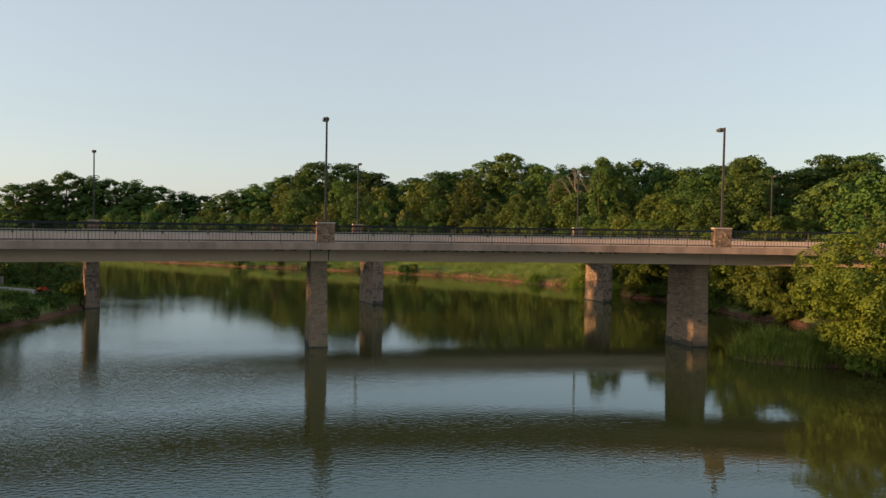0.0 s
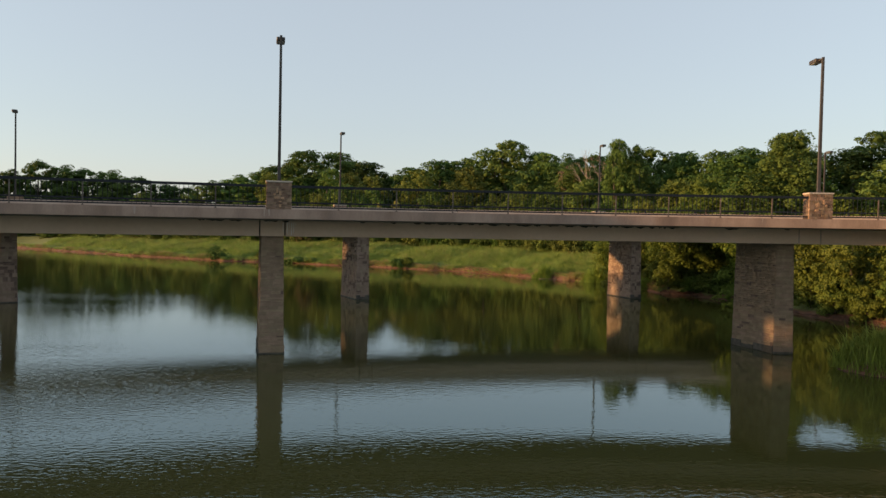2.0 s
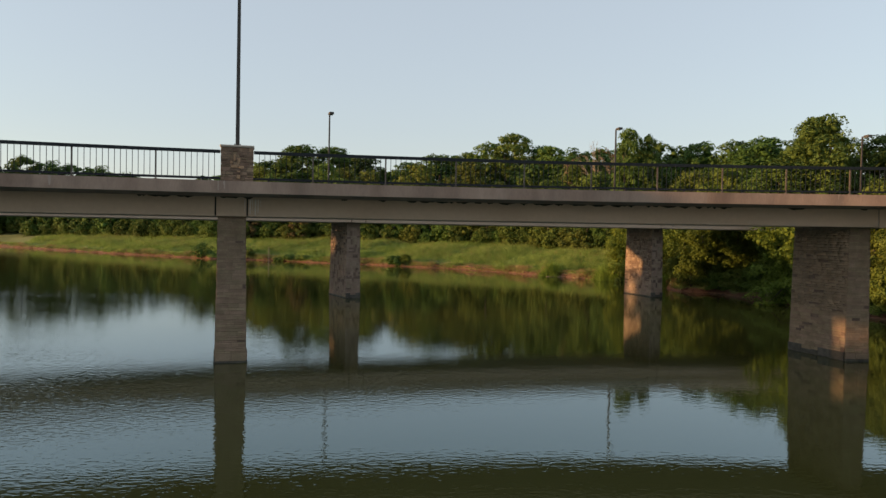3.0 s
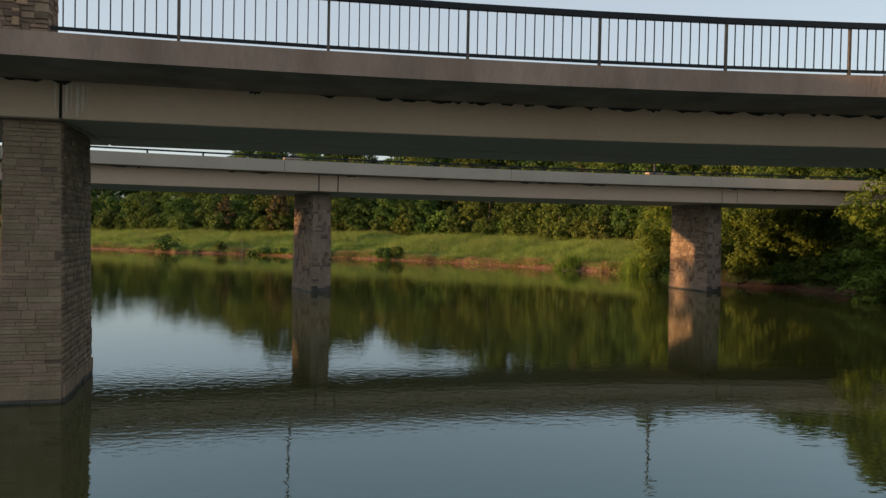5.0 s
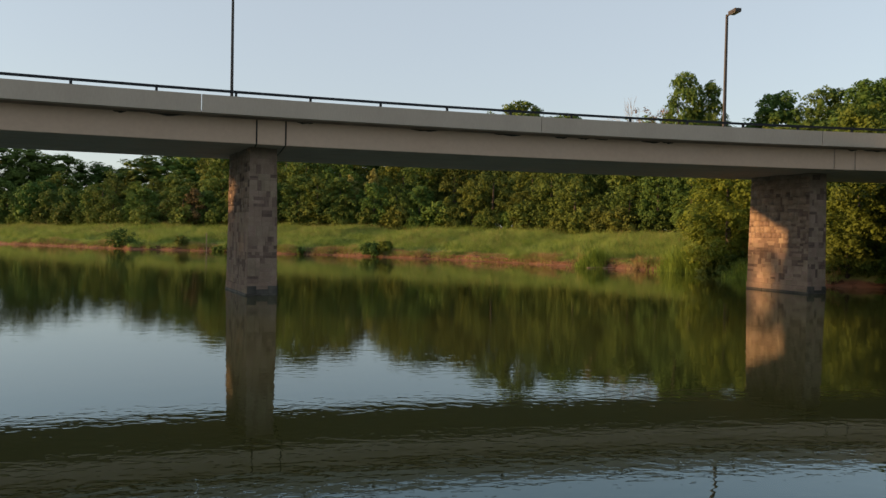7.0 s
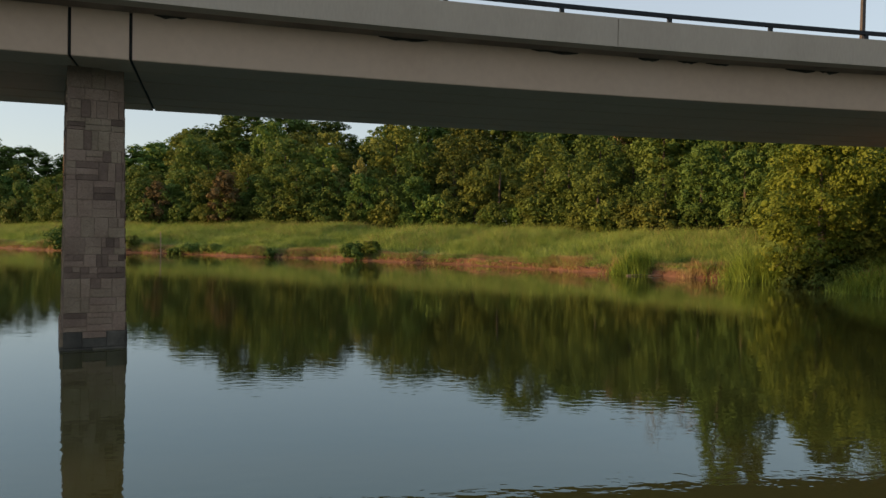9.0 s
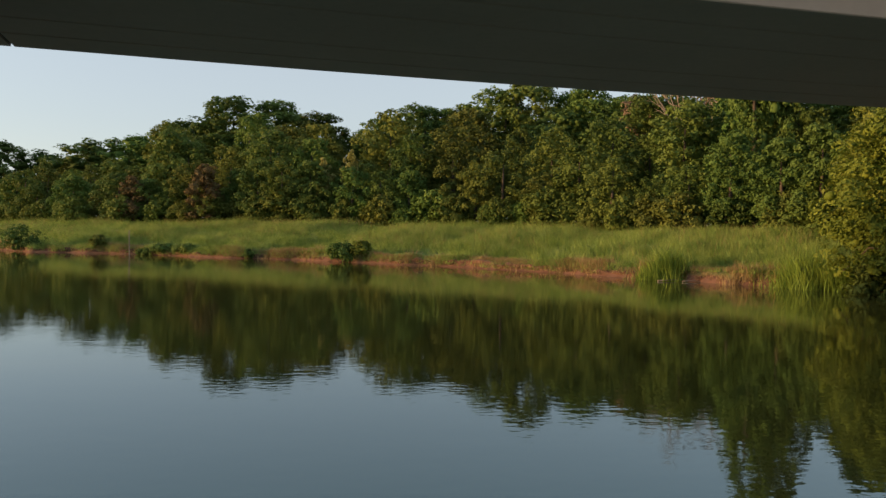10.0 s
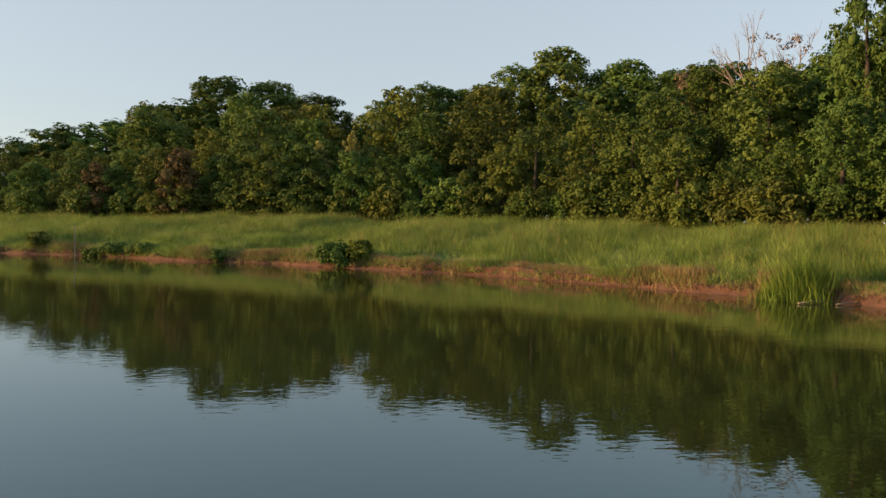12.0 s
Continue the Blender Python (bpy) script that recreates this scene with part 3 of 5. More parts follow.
def bridge(line, wide, level, first, last, beam, bottom, under, barrier_top, joints, boxes, name, label, rim=None):
    b = Bridge(line, wide, level)
    ob = thing(name, label, "bridge", kind="")
    m0, m1 = beam
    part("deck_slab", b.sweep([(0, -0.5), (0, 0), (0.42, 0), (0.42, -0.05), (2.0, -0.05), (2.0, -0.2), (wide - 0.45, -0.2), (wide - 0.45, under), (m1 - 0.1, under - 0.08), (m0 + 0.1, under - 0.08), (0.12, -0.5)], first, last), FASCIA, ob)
    part("road_surface", b.sweep([(2.02, -0.195), (2.02, -0.17), (wide - 0.47, -0.17), (wide - 0.47, -0.195)], first, last), ASPHALT, ob)
    # cast barrier along the inner edge, in lengths with open joints
    x = first
    while x < last - 0.1:
        x2 = min(x + 14.9, last)
        part("barrier", b.sweep([(wide, under), (wide, barrier_top), (wide - 0.28, barrier_top), (wide - 0.42, -0.1), (wide - 0.42, -0.21), (wide - 0.44, under)], x + 0.012, x2 - 0.012), rim or BARRIER, ob)
        x = x2
    # adjoining box girders, span by span, and the short diaphragm blocks over the piers
    cuts = [first] + [v for j in joints for v in j] + [last]
    step = (m1 - m0) / boxes
    for i, (a, c) in enumerate(zip(cuts, cuts[1:])):
        for k in range(boxes):
            u, w = m0 + k * step + 0.008, m0 + (k + 1) * step - 0.008
            d = 0.012 * ((k * 7) % 3)
            part("girder" if i % 2 == 0 else "diaphragm", b.sweep([(u, bottom + d + 0.02), (u + 0.02, bottom + d), (w - 0.02, bottom + d), (w, bottom + d + 0.02), (w, under - 0.06), (u, under - 0.06)], a + (0.035 if i else 0.0), c - 0.035), BEAM, ob)
    for j in joints:
        for v in j:
            part("joint_filler", b.sweep([(m0 + 0.05, bottom + 0.05), (m1 - 0.05, bottom + 0.05), (m1 - 0.05, under - 0.06), (m0 + 0.05, under - 0.06)], v - 0.033, v + 0.033, 1), JOINT if v < 25 else JOINT_PALE, ob)
    return b, ob


near_bridge, near_ob = bridge(NEAR, 8.45, -0.804, -34.0, 66.0, (2.06, 7.66), -1.43, -0.5, 0.40, [(-30.9, -29.6), (-0.92, 0.38), (29.28, 30.46), (58.9, 60.1)], 5, "road_bridge",
                              "weathered concrete road bridge with a railed footway over the river", BUFF)
far_bridge, far_ob = bridge(FAR, 9.5, 0.08, -72.0, 70.0, (1.77, 8.83), -1.39, -0.25, 0.485, [(-25.9, -24.7), (4.7, 5.9), (33.5, 34.68), (62.4, 63.6)], 6, "road_bridge",
                            "weathered concrete road bridge with a pale barrier and low pipe rail")


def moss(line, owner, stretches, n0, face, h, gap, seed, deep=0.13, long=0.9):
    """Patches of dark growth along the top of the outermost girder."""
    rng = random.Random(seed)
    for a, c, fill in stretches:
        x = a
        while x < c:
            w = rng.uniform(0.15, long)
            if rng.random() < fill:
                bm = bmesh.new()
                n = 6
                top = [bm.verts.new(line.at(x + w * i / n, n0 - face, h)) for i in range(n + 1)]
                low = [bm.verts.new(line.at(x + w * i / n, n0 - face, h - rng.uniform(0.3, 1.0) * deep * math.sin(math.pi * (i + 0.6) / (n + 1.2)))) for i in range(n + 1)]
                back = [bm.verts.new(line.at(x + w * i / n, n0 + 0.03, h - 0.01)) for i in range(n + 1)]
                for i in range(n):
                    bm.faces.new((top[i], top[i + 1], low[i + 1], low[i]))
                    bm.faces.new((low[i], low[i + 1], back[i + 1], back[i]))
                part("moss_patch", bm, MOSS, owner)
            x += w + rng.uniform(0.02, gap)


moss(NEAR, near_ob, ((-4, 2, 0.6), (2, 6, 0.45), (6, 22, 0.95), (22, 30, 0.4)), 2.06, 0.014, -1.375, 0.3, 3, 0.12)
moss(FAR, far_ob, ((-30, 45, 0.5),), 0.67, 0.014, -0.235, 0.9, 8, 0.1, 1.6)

LIME = material("lime_streak", (0.62, 0.55, 0.48), (0.76, 0.69, 0.61), 6, 0.9, 0.2, 20, stretch=(1, 1, 0.2))


def lime(line, owner, xs, n0, top, seed, mat=LIME):
    """Thin pale runs of lime down a face of the concrete."""
    rng = random.Random(seed)
    for x, w, drop in xs:
        bm = bmesh.new()
        n = 7
        rows = []
        for i in range(n + 1):
            f = i / n
            half = w * (1 - 0.55 * f) / 2 * rng.uniform(0.7, 1.2)
            rows.append([bm.verts.new(line.at(x + rng.uniform(-0.008, 0.008) + k * half, n0 - 0.003, top - drop * f)) for k in (-1, 1)])
        for r0, r1 in zip(rows, rows[1:]):
            bm.faces.new((r0[0], r0[1], r1[1], r1[0]))
        part("lime_streak", bm, mat, owner)


lime(NEAR, near_ob, ((0.50, 0.07, 0.66), (0.60, 0.03, 0.5), (0.72, 0.09, 0.7), (0.83, 0.05, 0.6), (0.93, 0.03, 0.3), (0.28, 0.04, 0.55)), 2.06, -1.47, 5)
FADED = material("faded_lime_run", (0.36, 0.275, 0.225), (0.50, 0.40, 0.335), 5, 0.9, 0.2, 20, stretch=(1, 1, 0.2))
_rng = random.Random(17)
_runs = [(-0.72, 0.05, 0.4), (-0.45, 0.16, 0.34), (-0.2, 0.07, 0.42), (0.05, 0.12, 0.26), (0.3, 0.05, 0.4), (0.58, 0.14, 0.36), (0.76, 0.05, 0.44)]
for _x in (3.06, 6.12, 9.19, 12.25, 15.29, 18.31, 21.27, 24.15, 26.97):
    _runs += [(_x + _rng.uniform(-0.12, 0.12), _rng.uniform(0.03, 0.12), _rng.uniform(0.12, 0.4)) for _ in range(_rng.randint(1, 2))]
for _ in range(12):
    _runs.append((_rng.uniform(-12, 28), _rng.uniform(0.03, 0.2), _rng.uniform(0.1, 0.4)))
lime(NEAR, near_ob, _runs, 0.0, -0.81, 6, FADED)

# ---- piers ----
PIER_LABEL = "tall stone-faced bridge pier standing in the river"
pier(-1.20, 62.15, 9.0, 1.32, 3.6, 6.62, 12, PIER_LABEL)
pier(28.95, 62.33, 11.0, 1.18, 3.6, 6.78, 2, "tall stone-faced bridge pier partly lit by low sun", 0.05, skew=-18.0)
pier(4.14, 92.72, 20.5, 1.33, 4.37, 6.62, 3, PIER_LABEL, 0.6, 0.3, facing="plain")
pier(33.43, 96.46, 13.5, 1.33, 4.37, 6.7, 4, "tall stone-faced bridge pier partly lit by low sun", 0.65, 0.34, facing="plain")
pier(-25.9, 87.0, 25.0, 1.33, 4.2, 6.52, 5, "stone-faced bridge pier at the river's edge", 0.9, 0.3, facing="plain")


# ---- pilasters, lamps, railings ----
def pilaster(b, x, seed):
    """A rubble-stone block on the outer kerb with a thin pale cap."""
    rng = random.Random(seed)
    w, d, h = 1.3, 0.8, 1.38
    p = tagged(new("pilaster"), "square rubble-stone pilaster with a pale cap on the bridge kerb", "pilaster", "stone pilasters")
    p.empty_display_size = 0.2
    p.matrix_basis = b.local(x, 0.03, 0.0)
    part("core", boxed((w - 0.08, d - 0.08, h), (0, d / 2, h / 2)), MORTAR, p)
    motif = [(-0.17, 0.80, 0.10, 0.26), (-0.30, 0.66, 0.12, 0.12), (0.05, 0.72, 0.12, 0.24), (-0.24, 0.49, 0.3, 0.13), (0.10, 0.47, 0.2, 0.12), (-0.02, 0.06, 0.14, 0.34)]
    flip = rng.random() < 0.5
    for mx, mz, mw, mh in motif:
        mx, mz = (-mx - mw if flip else mx) + rng.uniform(-0.06, 0.06), mz + rng.uniform(-0.05, 0.05)
        if rng.random() < 0.25:
            continue
        put_stone(p, STONES["ochre"], (0, 0.04, 0), Vector((1, 0, 0)), Vector((0, -1, 0)), mx, mz, mw, mh, rng.uniform(0.04, 0.055))
    for origin, along, out, span in (((-w / 2, 0.04, 0), Vector((1, 0, 0)), Vector((0, -1, 0)), w), ((-w / 2 + 0.04, d, 0), Vector((0, -1, 0)), Vector((-1, 0, 0)), d - 0.04),
                                     ((w / 2 - 0.04, 0.04, 0), Vector((0, 1, 0)), Vector((1, 0, 0)), d - 0.04), ((w / 2, d - 0.04, 0), Vector((-1, 0, 0)), Vector((0, 1, 0)), w)):
        for left, bottom, sw, sh in lay_stones(rng, span, h, (0.09, 0.2), (0.14, 0.42)):
            put_stone(p, STONES["rubble"], origin, along, out, left, bottom, sw, sh, rng.uniform(0.015, 0.045), 0, 0.022)
    part("cap", boxed((w + 0.06, d + 0.06, 0.09), (0, d / 2, h + 0.045), 0.02), BARRIER, p, "pale stone cap")
    return p


def street_lamp(b, x):
    """A square steel pole with one shoebox head over the road."""
    p = tagged(new("street_lamp"), "tall dark bronze street lamp with a shoebox head on a pilaster", "street lamp", "street lamps")
    p.empty_display_size = 0.2
    p.matrix_basis = b.local(x, 0.43, 1.47)
    h = 7.55
    part("base_plate", boxed((0.3, 0.3, 0.03), (0, 0, 0.015), 0.005), BRONZE, p)
    for sx in (-0.11, 0.11):
        for sy in (-0.11, 0.11):
            part("bolt", boxed((0.03, 0.03, 0.05), (sx, sy, 0.055)), BRONZE, p)
    bm = bmesh.new()
    r0 = [bm.verts.new((sx * 0.08, sy * 0.08, 0.03)) for sx, sy in ((-1, -1), (1, -1), (1, 1), (-1, 1))]
    r1 = [bm.verts.new((sx * 0.062, sy * 0.062, h)) for sx, sy in ((-1, -1), (1, -1), (1, 1), (-1, 1))]
    for k in range(4):
        bm.faces.new((r0[k], r0[(k + 1) % 4], r1[(k + 1) % 4], r1[k]))
    bm.faces.new(r0[::-1])
    bm.faces.new(r1)
    part("pole", bm, BRONZE, p)
    part("arm", boxed((0.09, 0.5, 0.08), (0, 0.27, h - 0.08), 0.01), BRONZE, p)
    head = part("head", boxed((0.44, 0.82, 0.22), (0, 0.88, h - 0.06), 0.03), BRONZE, p)
    part("lens", boxed((0.36, 0.7, 0.02), (0, 0.88, h - 0.178)), GLASS, head)
    return p


PICKET = bpy.data.meshes.new("picket")
_bm = boxed((0.022, 0.022, 1.06), (0, 0, 0.66))
_bm.to_mesh(PICKET)
_bm.free()
PICKET.materials.append(IRON)
POST = bpy.data.meshes.new("post")
_bm = bmesh.new()
box(_bm, (0.06, 0.06, 1.19), (0, 0, 0.595))
box(_bm, (0.14, 0.12, 0.02), (0, 0, 0.01))
_bm.to_mesh(POST)
_bm.free()
POST.materials.append(POST_STEEL)


def railing(b, posts, ends, singly):
    """A picket railing along the kerb: posts between two pilasters."""
    r = tagged(new("railing"), "black steel picket railing along the bridge footway", "railing", "picket railings")
    r.empty_display_size = 0.2
    stops = [ends[0]] + posts + [ends[1]]
    m = 0.16
    loose_v, loose_f = [], []
    for i, (a, c) in enumerate(zip(stops, stops[1:])):
        part("top_rail", b.sweep([(m - 0.06, 1.13), (m - 0.06, 1.26), (m + 0.06, 1.26), (m + 0.06, 1.13)], a, c, 9), IRON, r)
        part("bottom_rail", b.sweep([(m - 0.025, 0.085), (m - 0.025, 0.155), (m + 0.025, 0.155), (m + 0.025, 0.085)], a, c, 9), IRON, r)
        count = max(2, round((c - a) / 0.217))
        for k in range(1, count):
            f = a + (c - a) * k / count
            if singly:
                ob = new("picket", PICKET)
                ob.parent = r
                ob.matrix_basis = b.local(f, m, 0.0)
            else:
                q = np.array(b.local(f, m, 0.66))
                loose_v.append((CUBE * (0.022, 0.022, 1.06)) @ q[:3, :3].T + q[:3, 3])
                loose_f.append(CUBE_FACES + 8 * len(loose_f))
        if i:
            ob = new("post", POST)
            ob.parent = r
            ob.matrix_basis = b.local(a, m, 0.0)
    if loose_v:
        tagged(sheet("picket", np.concatenate(loose_v), np.concatenate(loose_f), IRON, r), kind="stuff")


def pipe_rail(line, first, last, n, foot):
    """A low rail on stub posts along the top of the barrier."""
    r = tagged(new("pipe_rail"), "low black steel rail on stub posts along the barrier top", "rail", "barrier rails")
    r.empty_display_size = 0.2
    x = first
    while x < last:
        c = min(x + 3.02, last)
        part("rail", line.sweep([(n - 0.05, foot + 0.16), (n - 0.05, foot + 0.26), (n + 0.05, foot + 0.26), (n + 0.05, foot + 0.16)], x, c, 9), IRON, r)
        ob = part("stub_post", boxed((0.1, 0.09, 0.2), (0, 0, 0.1)), IRON, r)
        ob.matrix_basis = Matrix.Translation(line.at(x, n, foot)) @ pose(0, 0, 0, 0, 0, line.turn(x))
        x = c


for i, x in enumerate((0.0, 29.55)):
    pilaster(near_bridge, x, 20 + i)
    street_lamp(near_bridge, x)
for i, x in enumerate((-23.8, 3.95, 32.1, 58.6)):
    pilaster(far_bridge, x, 30 + i)
    street_lamp(far_bridge, x)
railing(near_bridge, [3.06, 6.12, 9.19, 12.25, 15.29, 18.31, 21.27, 24.15, 26.97], (0.66, 28.9), True)
railing(near_bridge, [-27.1 + 3.0 * k for k in range(9)], (-30.0, -0.66), True)
railing(near_bridge, [32.6 + 3.0 * k for k in range(5)], (30.2, 47.6), True)
railing(far_bridge, [7.2 + 2.98 * k for k in range(8)], (4.61, 31.45), False)
railing(far_bridge, [-20.8 + 3.0 * k for k in range(8)], (-23.15, 3.3), False)
railing(far_bridge, [34.9 + 3.0 * k for k in range(7)], (32.75, 57.95), False)
railing(far_bridge, [-44.0 + 3.0 * k for k in range(6)], (-47.0, -24.45), False)
pipe_rail(FAR, -41.47, 46.0, 0.15, 0.565)
pipe_rail(NEAR, -32.0, 48.0, 8.45 - 0.15, -0.404)
for b, line, (a, c) in ((near_bridge, NEAR, (-34.0, 66.0)), (far_bridge, FAR, (-72.0, 70.0))):
    for x, out in ((a, -1), (c, 1)):
        q = boxed((1.2, b.wide - 0.6, 7.0), (out * 0.3, 0, -3.7), 0.02)
        ob = part("abutment", q, CONCRETE)
        turn = line.turn(x)
        ob.matrix_basis = Matrix.Translation(b.at(x, b.wide / 2, -0.6)) @ pose(0, 0, 0, 0, 0, turn)
        tagged(ob, "plain concrete bridge abutment at the bank", "abutment", kind="structure")
        road = part("road", b.sweep([(0.3, -0.5), (0.3, -0.19), (b.wide - 0.3, -0.19), (b.wide - 0.3, -0.5)], *sorted((x, x + out * 60))), ASPHALT)
        tagged(road, "asphalt road leading onto the bridge", "road", kind="structure")


# ---- trees, shrubs, grass ----
_bm = bmesh.new()
bmesh.ops.create_icosphere(_bm, subdivisions=1, radius=1.0)
HEART_V, HEART_F = np.array([v.co for v in _bm.verts]), np.array([[v.index for v in f.verts] for f in _bm.faces])
_bm.free()


def leaves(rng, centres, radii, count, size, squash=0.95, fold=0.25, three=True, per_lobe=7, heart_size=0.3):
    """Folded leaf sprays gathered into small tufts that sit on the skins of many overlapping lobes, with shaded gaps between the tufts."""
    centres, radii = np.asarray(centres, float), np.asarray(radii, float)
    tufts_n = len(radii) * per_lobe
    lobe = np.repeat(np.arange(len(radii)), per_lobe)
    out = rng.normal(size=(tufts_n, 3))
    out[:, 2] = np.where(out[:, 2] < -0.35, -out[:, 2], out[:, 2])
    out /= np.linalg.norm(out, axis=1, keepdims=True)
    tuft_r = radii[lobe] * rng.uniform(0.36, 0.62, tufts_n)
    tuft_c = centres[lobe] + out * (radii[lobe] * rng.uniform(0.5, 0.9, tufts_n))[:, None] * (1, 1, squash)
    which = rng.choice(tufts_n, count, p=tuft_r ** 1.7 / (tuft_r ** 1.7).sum())
    d = rng.normal(size=(count, 3)) + 0.75 * out[which] + (0, 0, 0.3)
    d /= np.linalg.norm(d, axis=1, keepdims=True)
    depth = 1.06 - 0.4 * rng.random(count) ** 2
    depth = np.where(rng.random(count) < 0.08, 1.0 + 0.4 * rng.random(count), depth)
    p = tuft_c[which] + d * (tuft_r[which] * depth)[:, None] * (1, 1, 0.8)
    n = d * 0.9 + 0.45 * out[which] + 0.42 * rng.normal(size=(count, 3))
    n[:, 2] += 0.2
    n /= np.linalg.norm(n, axis=1, keepdims=True)
    a = np.cross(n, rng.normal(size=(count, 3)))
    a /= np.linalg.norm(a, axis=1, keepdims=True)
    b = np.cross(n, a)
    s = (size * rng.uniform(0.55, 1.35, count))[:, None]
    verts = np.stack([p - a * s * 0.66, p - b * s * 0.32 + n * s * fold * 0.5, p + a * s * 0.66, p + b * s * 0.32 + n * s * fold * 0.5], 1).reshape(-1, 3)
    if three:
        verts = np.stack([p - a * s * 0.7, p + a * s * 0.25 - b * s * 0.42 + n * s * fold, p + a * s * 0.55 + b * s * 0.4], 1).reshape(-1, 3)
        faces = np.arange(count * 3).reshape(-1, 3)
    else:
        faces = (np.arange(count)[:, None] * 4 + np.array([0, 1, 2, 0, 2, 3])).reshape(-1, 3)
    # the dense twigs and inner leaves at the heart of each lobe
    heart = HEART_V[None] * (radii * heart_size)[:, None, None] * rng.uniform(0.5, 1.3, (len(radii), len(HEART_V), 1)) * (1, 1, squash) + centres[:, None]
    inner = HEART_F[None] + (len(HEART_V) * np.arange(len(radii)))[:, None, None] + len(verts)
    return np.concatenate([verts, heart.reshape(-1, 3)]), np.concatenate([faces, inner.reshape(-1, 3)])


def lobes(rng, height, radius, base, count, lobe, foot=0.72):
    """Centres and radii of the lobes of an uneven domed crown."""
    c, r = [], []
    for i in range(count):
        f = (i + rng.random()) / count
        k = lobe * rng.uniform(0.6, 1.25) * (1.1 - 0.35 * f)
        z = base + (height - base - k * 0.8) * f
        reach = radius * min(1.0, foot + 0.9 * f) * math.sqrt(max(0.06, 1 - max(0.0, (f - 0.3) / 0.72) ** 3))
        u = i * 2.399 + rng.uniform(-0.7, 0.7)
        q = max(0.0, reach - k * 0.8) * rng.uniform(0.35, 1.05)
        c.append((q * math.cos(u), q * math.sin(u), z))
        r.append(k)
    return c, r


def tree(name, label, category, seed, height, radius, base, count, lobe, sprays, size, mat, group, three=True, foot=0.72, heart_size=0.3):
    """A tapered, forked trunk with limbs and a crown of leaf sprays."""
    rng = np.random.default_rng(seed)
    t = thing(name, label, category, group=group)
    bm = bmesh.new()
    thick = 0.022 * height + 0.05
    lean = rng.uniform(-0.06, 0.06, 2) * height
    trunk = [(0, 0, -0.4), (lean[0] * 0.2, lean[1] * 0.2, height * 0.22), (lean[0] * 0.5, lean[1] * 0.5, height * 0.5), (lean[0], lean[1], height * 0.8)]
    tube(bm, trunk, (thick * 1.3, thick, thick * 0.6, thick * 0.15), 7)
    c, r = lobes(rng, height, radius, base, count, lobe, foot)
    for i in range(min(7, count)):
        x, y, z = c[i]
        f = max(0.18, min(0.7, z / height * 0.6))
        s = Vector((lean[0] * f, lean[1] * f, height * f))
        e = Vector((x, y, z))
        tube(bm, [s, s.lerp(e, 0.5) + Vector((0, 0, 0.08 * height)), e], (thick * 0.38, thick * 0.24, thick * 0.06), 4)
    part("trunk", bm, BARK, t, smooth=True)
    v, f = leaves(rng, c, r, sprays, size, three=three, heart_size=heart_size)
    sheet("crown", v, f, mat, t)
    return t


